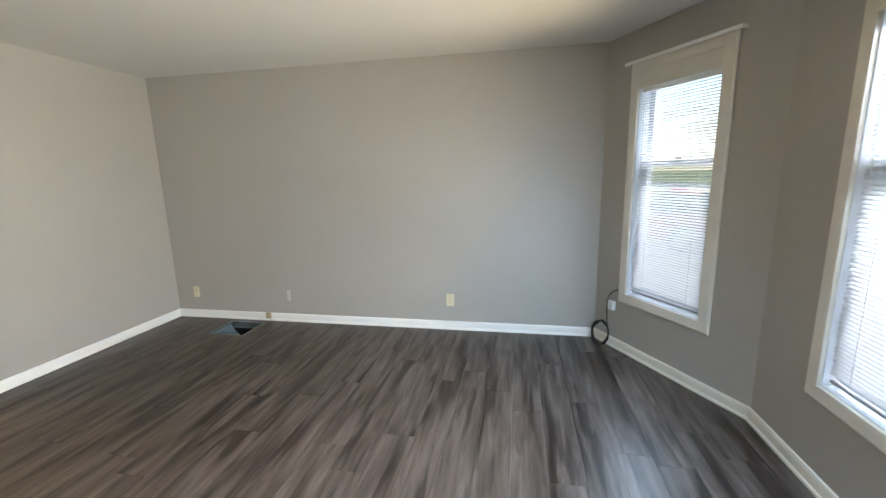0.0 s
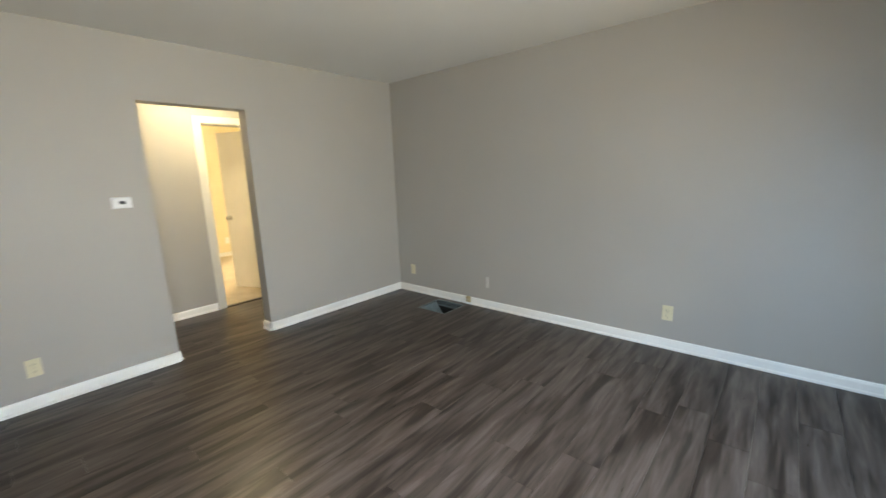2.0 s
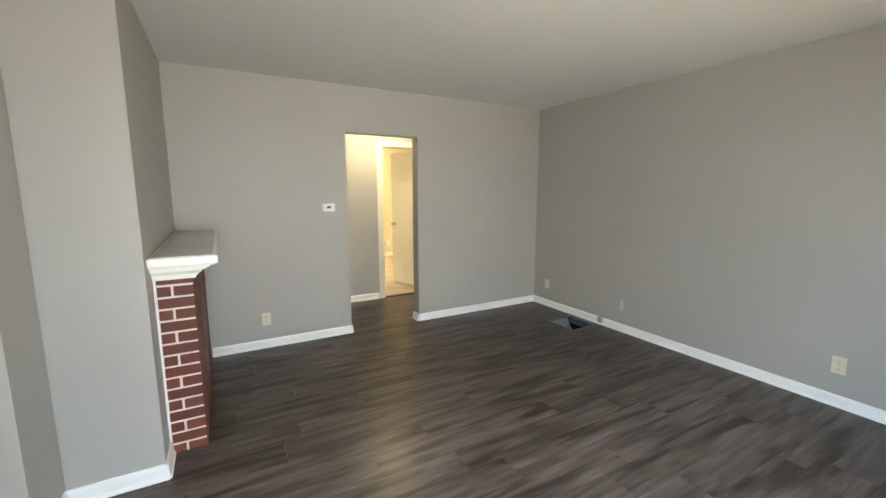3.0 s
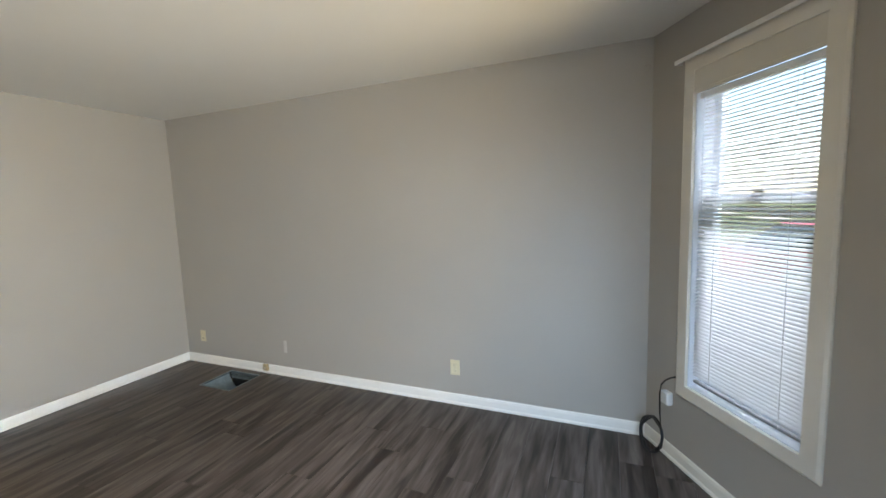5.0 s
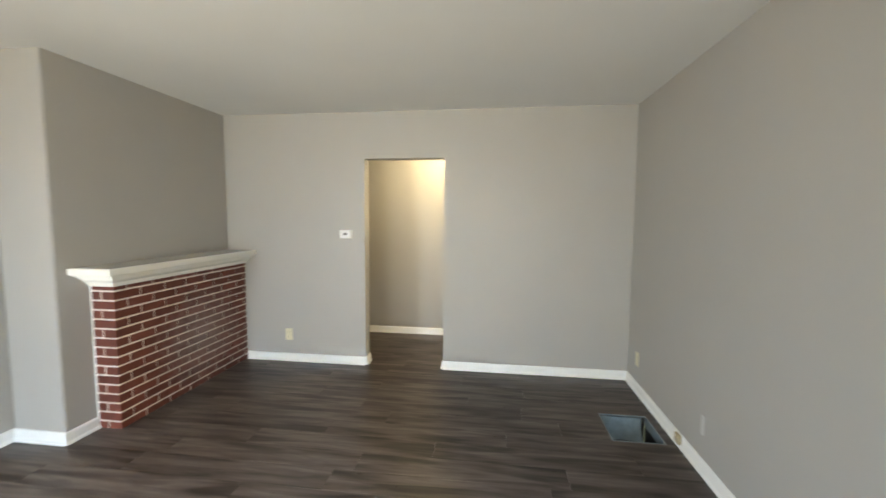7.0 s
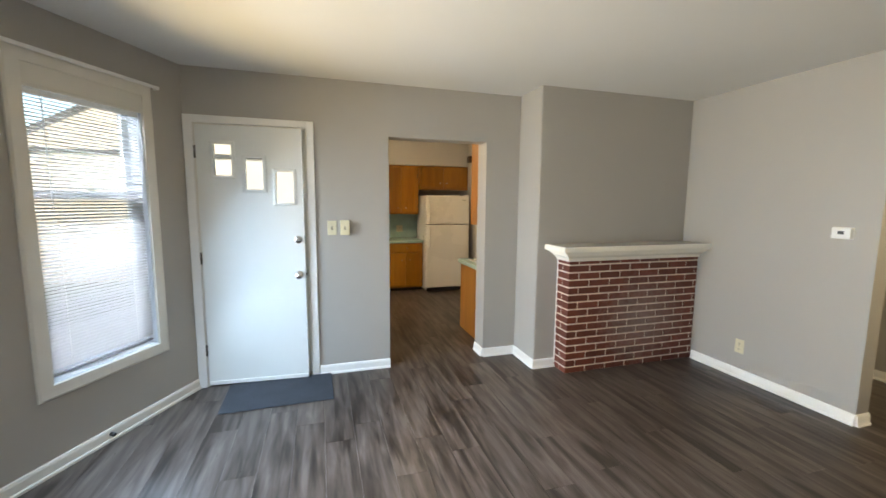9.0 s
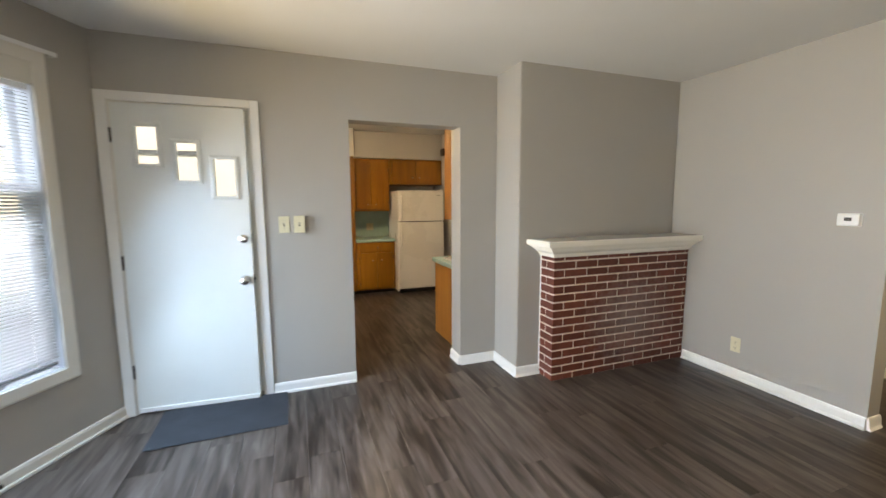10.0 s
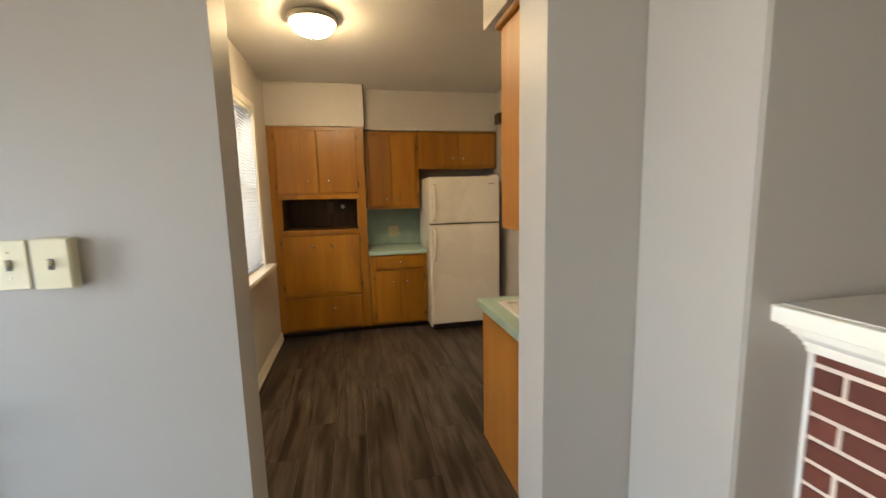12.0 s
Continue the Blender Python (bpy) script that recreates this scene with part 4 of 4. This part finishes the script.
def fridge():
    ob = thing("refrigerator", pose(-2.185, -3.90, 0), "white top-freezer refrigerator with moulded handles", "refrigerator")
    x0, x1, yb, yf = -0.365, 0.365, -0.31, 0.35
    part("body", boxes((x0, x1, yb, 0.285, 0.03, 1.575), bevel=0.006, seg=2), APPLIANCE, ob)
    for nm, z0, z1 in (("freezer_door", 1.115, 1.58), ("fridge_door", 0.075, 1.103)):
        d = part(nm, boxes((x0, x1, 0.29, yf, z0, z1), bevel=0.014, seg=3), APPLIANCE, ob)
        za, zb = (1.15, 1.50) if nm == "freezer_door" else (0.74, 1.07)
        part("handle", tube([(x1 - 0.045, yf - 0.004, za), (x1 - 0.045, yf + 0.03, za + 0.03), (x1 - 0.045, yf + 0.042, (za + zb) / 2), (x1 - 0.045, yf + 0.03, zb - 0.03), (x1 - 0.045, yf - 0.004, zb)], 0.013, 10), APPLIANCE, d, "white moulded grab handle", True)
    part("gasket", boxes((x0 + 0.01, x1 - 0.01, 0.284, 0.292, 0.08, 1.57)), DARK, ob)
    part("badge", boxes((x0 + 0.06, x0 + 0.12, yf, yf + 0.002, 1.50, 1.512)), NICKEL, ob)
    part("kick_grille", boxes(*[(x0 + 0.03 + k * 0.035, x0 + 0.055 + k * 0.035, 0.30, 0.318, 0.02, 0.06) for k in range(19)], (x0 + 0.02, x1 - 0.02, 0.295, 0.305, 0.012, 0.066)), DARK, ob, "dark slotted kick grille")
    part("hinge_cover", boxes((x0 + 0.01, x0 + 0.08, 0.24, 0.33, 1.575, 1.595), bevel=0.004), APPLIANCE, ob)
    for fx in (x0 + 0.05, x1 - 0.05):
        part("foot", lathe([(0.018, 0.0), (0.018, 0.03)], "z", 12, (fx, 0.24, 0)), DARK, ob)
        part("foot", lathe([(0.018, 0.0), (0.018, 0.03)], "z", 12, (fx, -0.26, 0)), DARK, ob)


def sink_run():
    ob = thing("sink_cabinet", pose(0, 0, 0), "honey wood base cabinet with plain end panel", "cabinet")
    part("body", boxes((KIT_X0 + 0.002, -1.78, -1.70, KIT_Y1 - 0.002, 0.06, 0.775), bevel=0.002), CABINET, ob)
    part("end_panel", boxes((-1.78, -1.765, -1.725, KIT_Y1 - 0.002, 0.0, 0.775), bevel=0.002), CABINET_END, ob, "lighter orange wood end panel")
    part("toe_kick", boxes((KIT_X0 + 0.002, -1.78, -1.66, -1.64, 0.0, 0.06)), DARK, ob)
    for k in range(2):
        x0 = KIT_X0 + 0.03 + k * 0.42
        part("door", boxes((x0, x0 + 0.4, -1.718, -1.70, 0.09, 0.74), bevel=0.004), CABINET, ob)
    ct = thing("countertop", pose(0, 0, 0), "mint laminate countertop with rounded edge by the opening", "countertop")
    part("top", wall_cells(KIT_X0 * -1 - 1.742, 0.725, 0.777, 0.815, []), TEAL, ct).matrix_world = Matrix.Translation((KIT_X0 + 0.002, -1.745 + 0.02, 0))
    part("front_edge", boxes((KIT_X0 + 0.002, -1.738, -1.748, -1.724, 0.772, 0.817), (-1.746, -1.735, -1.73, KIT_Y1 - 0.002, 0.772, 0.817), bevel=0.006, seg=2), TEAL, ct)
    sk = thing("kitchen_sink", pose(-2.17, -1.35, 0.816), "white enamel drop-in sink in the countertop", "sink")
    part("rim", boxes((-0.36, 0.36, -0.26, -0.22, 0, 0.014), (-0.36, 0.36, 0.2, 0.26, 0, 0.014), (-0.36, -0.32, -0.22, 0.2, 0, 0.014), (0.32, 0.36, -0.22, 0.2, 0, 0.014), bevel=0.005, seg=2), PORCELAIN, sk)
    part("bowl", boxes((-0.32, 0.32, -0.22, 0.2, 0.0005, 0.004)), PORCELAIN, sk)
    uc = thing("upper_cabinet", pose(0, 0, 0), "orange wood wall cabinet seen from its end", "cabinet", "kitchen wall cabinets")
    part("body", boxes((KIT_X0 + 0.002, -1.79, -1.42, KIT_Y1 - 0.002, 1.235, 2.13), bevel=0.002), CABINET, uc)
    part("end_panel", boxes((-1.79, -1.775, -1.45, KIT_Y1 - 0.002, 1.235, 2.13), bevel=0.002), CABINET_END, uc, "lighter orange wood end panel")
    part("crown_trim", boxes((KIT_X0 + 0.002, -1.755, -1.475, KIT_Y1 - 0.002, 2.13, 2.165), bevel=0.006), CABINET, uc)
    for k in range(2):
        x0 = KIT_X0 + 0.03 + k * 0.42
        part("door", boxes((x0, x0 + 0.4, -1.438, -1.42, 1.255, 2.1), bevel=0.004), CABINET, uc)
    structure("soffit_sink", boxes((KIT_X0, -1.735, -1.58, KIT_Y1 - 0.001, 2.167, KIT_H)), CEIL, "white painted soffit above the sink cabinets", "soffit")


tall_cabinet()
niche_timer()
base_cabinet()
upper_cabinets()
fridge()
sink_run()
ch = thing("door_chime", pose(KIT_X0, -3.80, 2.19, 0, 0, 90), "small brown wooden door chime box on the wall", "door chime")
part("chime_box", boxes((-0.06, 0.06, -0.05, 0, -0.055, 0.055), bevel=0.006), CABINET_DARK, ch)
part("chime_grille", boxes(*[(-0.045, 0.045, -0.054, -0.049, -0.04 + k * 0.02, -0.03 + k * 0.02) for k in range(5)]), BRONZE, ch)


def ceiling_light(at, label, radius=0.15, lamp=None):
    ob = thing("ceiling_light", pose(*at), label, "ceiling light", "flush ceiling lights")
    part("pan", lathe([(radius * 0.8, 0.0), (radius, -0.012), (radius * 1.02, -0.03), (radius * 0.93, -0.045), (radius * 0.88, -0.04)], "z", 36), NICKEL, ob, "brushed nickel ring", True)
    part("dome", lathe([(radius * 0.9, -0.036), (radius * 0.84, -0.06), (radius * 0.66, -0.088), (radius * 0.4, -0.106), (radius * 0.12, -0.113)], "z", 36), lamp or LAMP_GLOW, ob, "lit frosted glass dome", True)
    part("finial", lathe([(0.012, -0.112), (0.012, -0.122), (0.006, -0.13)], "z", 16), NICKEL, ob)
    return ob


ceiling_light((-0.9, -2.31, KIT_H), "lit flush dome light on the kitchen ceiling")
ceiling_light((-4.2, 1.75, H), "lit flush dome light on the hall ceiling", 0.13, LAMP_HALL)
ceiling_light((-6.3, 3.0, H), "lit flush dome light on the bedroom ceiling", 0.16, LAMP_BRIGHT)

# ---- bedroom doorway ----
bd = thing("door_2", pose(HALL_X, BED_Y0, 0, 0, 0, 90), "cream painted bedroom doorway casing", "door frame", kind="structure")
w = BED_Y1 - BED_Y0
part("casing", boxes((-0.075, 0.004, -0.016, 0, 0, 2.085), (w - 0.004, w + 0.075, -0.016, 0, 0, 2.085), (0.004, w - 0.004, -0.016, 0, 2.012, 2.085), bevel=0.004), CREAM, bd)
part("jamb", boxes((0.0, 0.015, 0.0, 0.124, 0, 2.02), (w - 0.015, w, 0.0, 0.124, 0, 2.02), (0.015, w - 0.015, 0, 0.124, 2.005, 2.02)), CREAM, bd)
part("threshold", boxes((0.0, w, 0.0, 0.05, -0.005, 0.007), bevel=0.002), BRONZE, bd, "dark transition strip")
dr = thing("bedroom_door", pose(HALL_X - 0.12, BED_Y1 - 0.018, 0.02, 0, 0, 201), "cream painted flush door standing open", "door")
part("door_leaf", boxes((0, 0.735, 0, 0.035, 0.0, 1.98), bevel=0.002), CREAM, dr)
for s, y in ((1, 0.035), (-1, 0.0)):
    part("knob", lathe([(0.028, 0.0), (0.028, 0.005 * s), (0.012, 0.012 * s), (0.012, 0.03 * s), (0.026, 0.042 * s), (0.026, 0.055 * s), (0.01, 0.064 * s)], "y", 20, (0.67, y, 0.92)), NICKEL, dr, "round metal knob", True)
for z in (0.2, 1.0, 1.8):
    part("hinge", lathe([(0.006, z - 0.04), (0.006, z + 0.04)], "z", 10, (-0.004, 0.0, 0)), BRONZE, dr)
plate("wall_outlet", pose(BED_X, 3.17, 0.3, 0, 0, 90), 0.07, 0.115, WHITE_PLASTIC, "white duplex outlet on the cream bedroom wall", "outlet", "outlet")

# ---- outdoors ----
structure("ground", boxes((-250, 250, -250, 250, -0.9, -0.55)), GRASS, "mown green lawn around the house", "ground")
structure("road", boxes((16, 22, -200, 200, -0.549, -0.53)), ASPHALT, "grey asphalt street", "road")
structure("pavement", boxes((12.6, 14.0, -200, 200, -0.549, -0.50)), CONCRETE, "pale concrete pavement along the street", "pavement")
structure("porch", boxes((-0.14, 2.6, -3.2, Y_S - T_S - 0.001, -0.549, -0.04)), CONCRETE, "concrete front porch slab", "porch")
structure("roof", boxes((-8.6, 2.2, -4.8, 4.8, 2.66, 2.8)), ROOFING, "dark shingle roof slab", "roof")


def car(m):
    ob = thing("parked_car", m, "red parked sedan on the drive", "car")

    def hull(name, prof, half, material, parent):
        bm = bmesh.new()
        s = [[bm.verts.new((x, y, z)) for x, z in prof] for y in (-half, half)]
        n = len(prof)
        for k in range(n):
            bm.faces.new((s[0][k], s[0][(k + 1) % n], s[1][(k + 1) % n], s[1][k]))
        bm.faces.new(s[0])
        bm.faces.new(s[1])
        bmesh.ops.bevel(bm, geom=bm.edges[:], offset=0.05, segments=2, affect="EDGES")
        return part(name, bm, material, parent)

    hull("body", [(-2.2, 0.3), (2.2, 0.3), (2.25, 0.6), (2.1, 0.78), (1.0, 0.92), (-1.5, 0.95), (-2.15, 0.9), (-2.25, 0.6)], 0.88, CAR_RED, ob)
    hull("cabin", [(-1.7, 0.9), (1.1, 0.9), (0.35, 1.36), (-0.9, 1.4)], 0.74, CAR_GLASS, ob)
    hull("car_roof", [(-0.95, 1.37), (0.4, 1.35), (0.3, 1.43), (-0.85, 1.45)], 0.7, CAR_RED, ob)
    for x in (-1.4, 1.4):
        for y in (-0.8, 0.8):
            t = part("wheel", lathe([(0.3, -0.1), (0.33, -0.06), (0.33, 0.06), (0.3, 0.1)], "y", 24, (x, y, 0.33)), BLACK, ob)
            part("rim", lathe([(0.2, -0.105), (0.2, 0.105)], "y", 18, (x, y, 0.33)), NICKEL, t)


structure("driveway", boxes((3.0, 12.6, 9.6, 12.6, -0.549, -0.53)), ASPHALT, "grey asphalt drive beside the lawn", "driveway")
car(pose(5.0, 11.3, -0.53, 0, 0, 12))


def tree(x, y, h, seed):
    rnd = random.Random(seed)
    ob = thing("tree", pose(x, y, -0.56), "leafy green street tree", "tree", "street trees")
    bm = lathe([(0.2, 0.0), (0.16, h * 0.2), (0.12, h * 0.45), (0.05, h * 0.8)], "z", 10)
    for k in range(6):
        a = k * 1.1
        q = tube([(0, 0, h * (0.35 + 0.06 * k)), (0.5 * math.cos(a), 0.5 * math.sin(a), h * (0.45 + 0.06 * k)), (1.3 * math.cos(a), 1.3 * math.sin(a), h * (0.55 + 0.06 * k))], 0.045, 6)
        me = bpy.data.meshes.new("limb")
        q.to_mesh(me)
        q.free()
        bm.from_mesh(me)
        bpy.data.meshes.remove(me)
    part("trunk", bm, BARK, ob)
    verts, faces = [], []
    for _ in range(2600):
        u, v, r = rnd.uniform(-1, 1), rnd.uniform(0, 2 * math.pi), rnd.random() ** 0.4
        c = Vector((math.sqrt(1 - u * u) * math.cos(v) * 2.0, math.sqrt(1 - u * u) * math.sin(v) * 2.0, u * h * 0.3)) * r * (0.75 + 0.5 * noise.noise((u * 2, v * 1.3, seed)))
        c.z += h * 0.68
        e = Euler((rnd.uniform(0, 6), rnd.uniform(0, 6), rnd.uniform(0, 6))).to_matrix()
        i = len(verts)
        verts += [c + e @ Vector(p) for p in ((-0.09, 0, 0), (0, -0.05, 0.02), (0.1, 0, 0), (0, 0.05, 0.02))]
        faces.append((i, i + 1, i + 2, i + 3))
    me = bpy.data.meshes.new("crown")
    me.from_pydata(verts, [], faces)
    me.materials.append(LEAF)
    cr = new("crown", me)
    cr.parent = ob


tree(13.5, 22.0, 7.0, 1)
tree(24.5, 14.0, 8.0, 2)
tree(25.0, 27.0, 7.5, 3)
tree(24.0, -3.0, 8.5, 4)


def house(m, label, wall_material):
    ob = thing("house", m, label, "house", "houses across the street")
    part("house_wall", boxes((-5, 5, -4, 4, 0, 3.2)), wall_material, ob)
    bm = bmesh.new()
    s = [[bm.verts.new((x, y, z)) for y, z in ((-4.5, 3.1), (4.5, 3.1), (0, 5.6))] for x in (-5.03, 5.03)]
    for k in range(3):
        bm.faces.new((s[0][k], s[0][(k + 1) % 3], s[1][(k + 1) % 3], s[1][k]))
    bm.faces.new(s[0])
    bm.faces.new(s[1])
    part("house_roof", bm, ROOFING, ob)
    for x in (-5.02, 5.0):
        bm = bmesh.new()
        s = [[bm.verts.new((u, y, z)) for y, z in ((-4.0, 3.19), (4.0, 3.19), (0, 5.36))] for u in (x - 0.02, x + 0.04)]
        for k in range(3):
            bm.faces.new((s[0][k], s[0][(k + 1) % 3], s[1][(k + 1) % 3], s[1][k]))
        bm.faces.new(s[0])
        bm.faces.new(s[1])
        part("gable", bm, wall_material, ob)
    for x in (-3.4, 2.6):
        wdw = part("house_window", frame_bm(x, x + 1.2, 1.0, 2.3, -4.06, -3.99, 0.08), TRIM, ob)
        part("pane", boxes((x + 0.08, x + 1.12, -4.03, -4.01, 1.08, 2.22)), CAR_GLASS, wdw)
    part("house_door", boxes((-0.3, 0.65, -4.05, -3.99, 0.0, 2.05)), CAR_RED, ob)


house(pose(31, 17, -0.55, 0, 0, -90), "pale single-storey house across the street", SIDING)
house(pose(31, 2, -0.55, 0, 0, -90), "pale single-storey house beyond the pavement", SIDING)
house(pose(2.6, -14.0, -0.55, 0, 0, 90), "beige single-storey neighbouring house with pale trim", BEIGE)
house(pose(31, 33, -0.55, 0, 0, -90), "pale single-storey house far up the street", SIDING)


# ---- floor planks ----
def clip(poly, keep):
    """A convex polygon cut by a half plane: keep is (nx, ny, d), nx*x + ny*y <= d."""
    nx, ny, d = keep
    out = []
    for (ax, ay), (bx, by) in zip(poly, poly[1:] + poly[:1]):
        sa, sb = nx * ax + ny * ay - d, nx * bx + ny * by - d
        if sa <= 0:
            out.append((ax, ay))
        if sa * sb < 0:
            k = sa / (sa - sb)
            out.append((ax + k * (bx - ax), ay + k * (by - ay)))
    return out


def planks():
    rnd = random.Random(7)
    fl = structure("floor", boxes((HALL_X - 0.05, VX0, -0.6, 3.6, -0.05, -0.008), (VX1, 1.7, KIT_Y0 - 0.05, 3.6, -0.05, -0.008), (VX0, VX1, KIT_Y0 - 0.05, VY0, -0.05, -0.008), (VX0, VX1, VY1, 3.6, -0.05, -0.008)), DARK, "dark grey-brown wood-look vinyl plank floor")
    shared = {}
    width, run = 0.18, 1.22
    edges = []
    for p, q in ((NE, BEND_N), (BEND_N, BEND_S), (BEND_S, SE)):
        dx, dy = q[0] - p[0], q[1] - p[1]
        nx, ny = -dy, dx
        edges.append((nx, ny, nx * p[0] + ny * p[1] + 0.02 * math.hypot(nx, ny)))
    cols = range(-10, 25)
    for c in cols:
        x0 = VX0 + c * width
        x1 = x0 + width
        if x1 < HALL_X or x0 > 1.4:
            continue
        lo = KIT_Y0 if x1 > KIT_X0 and x0 < KIT_X1 else (-0.5 if x1 < X_W else Y_S - 0.2)
        start = lo - rnd.uniform(0.1, run)
        y = start
        while y < Y_N:
            a, b = max(y, lo), min(y + run, Y_N + 0.01)
            y += run
            if b - a < 0.03:
                continue
            spans = [(a, b)]
            if VX0 - 0.01 < x0 < VX1 - 0.01:
                spans = [(p, q) for p, q in ((a, min(b, VY0)), (max(a, VY1), b)) if q - p > 0.02]
            for p, q in spans:
                poly = [(x0, p), (x1, p), (x1, q), (x0, q)]
                for e in edges:
                    poly = clip(poly, e)
                    if len(poly) < 3:
                        break
                if len(poly) < 3:
                    continue
                cx, cy = x0 + width / 2, (p + q) / 2
                local = tuple((round(u - cx, 4), round(v - cy, 4)) for u, v in poly)
                if local not in shared:
                    bm = bmesh.new()
                    g = 0.0007
                    mx, my = sum(u for u, _ in local) / len(local), sum(v for _, v in local) / len(local)
                    base = [bm.verts.new((u, v, -0.006)) for u, v in local]
                    rim = [bm.verts.new((u - math.copysign(0.0003, u - mx), v - math.copysign(0.0003, v - my), -0.0007)) for u, v in local]
                    lid = [bm.verts.new((u - math.copysign(g, u - mx), v - math.copysign(g, v - my), 0.0)) for u, v in local]
                    n = len(local)
                    for r0, r1 in ((base, rim), (rim, lid)):
                        for k in range(n):
                            bm.faces.new((r0[k], r0[(k + 1) % n], r1[(k + 1) % n], r1[k]))
                    bm.faces.new(lid)
                    shared[local] = mesh_of("plank", bm, PLANK)
                ob = new("plank", shared[local])
                ob.parent = fl
                ob.location = (cx, cy, 0)


planks()
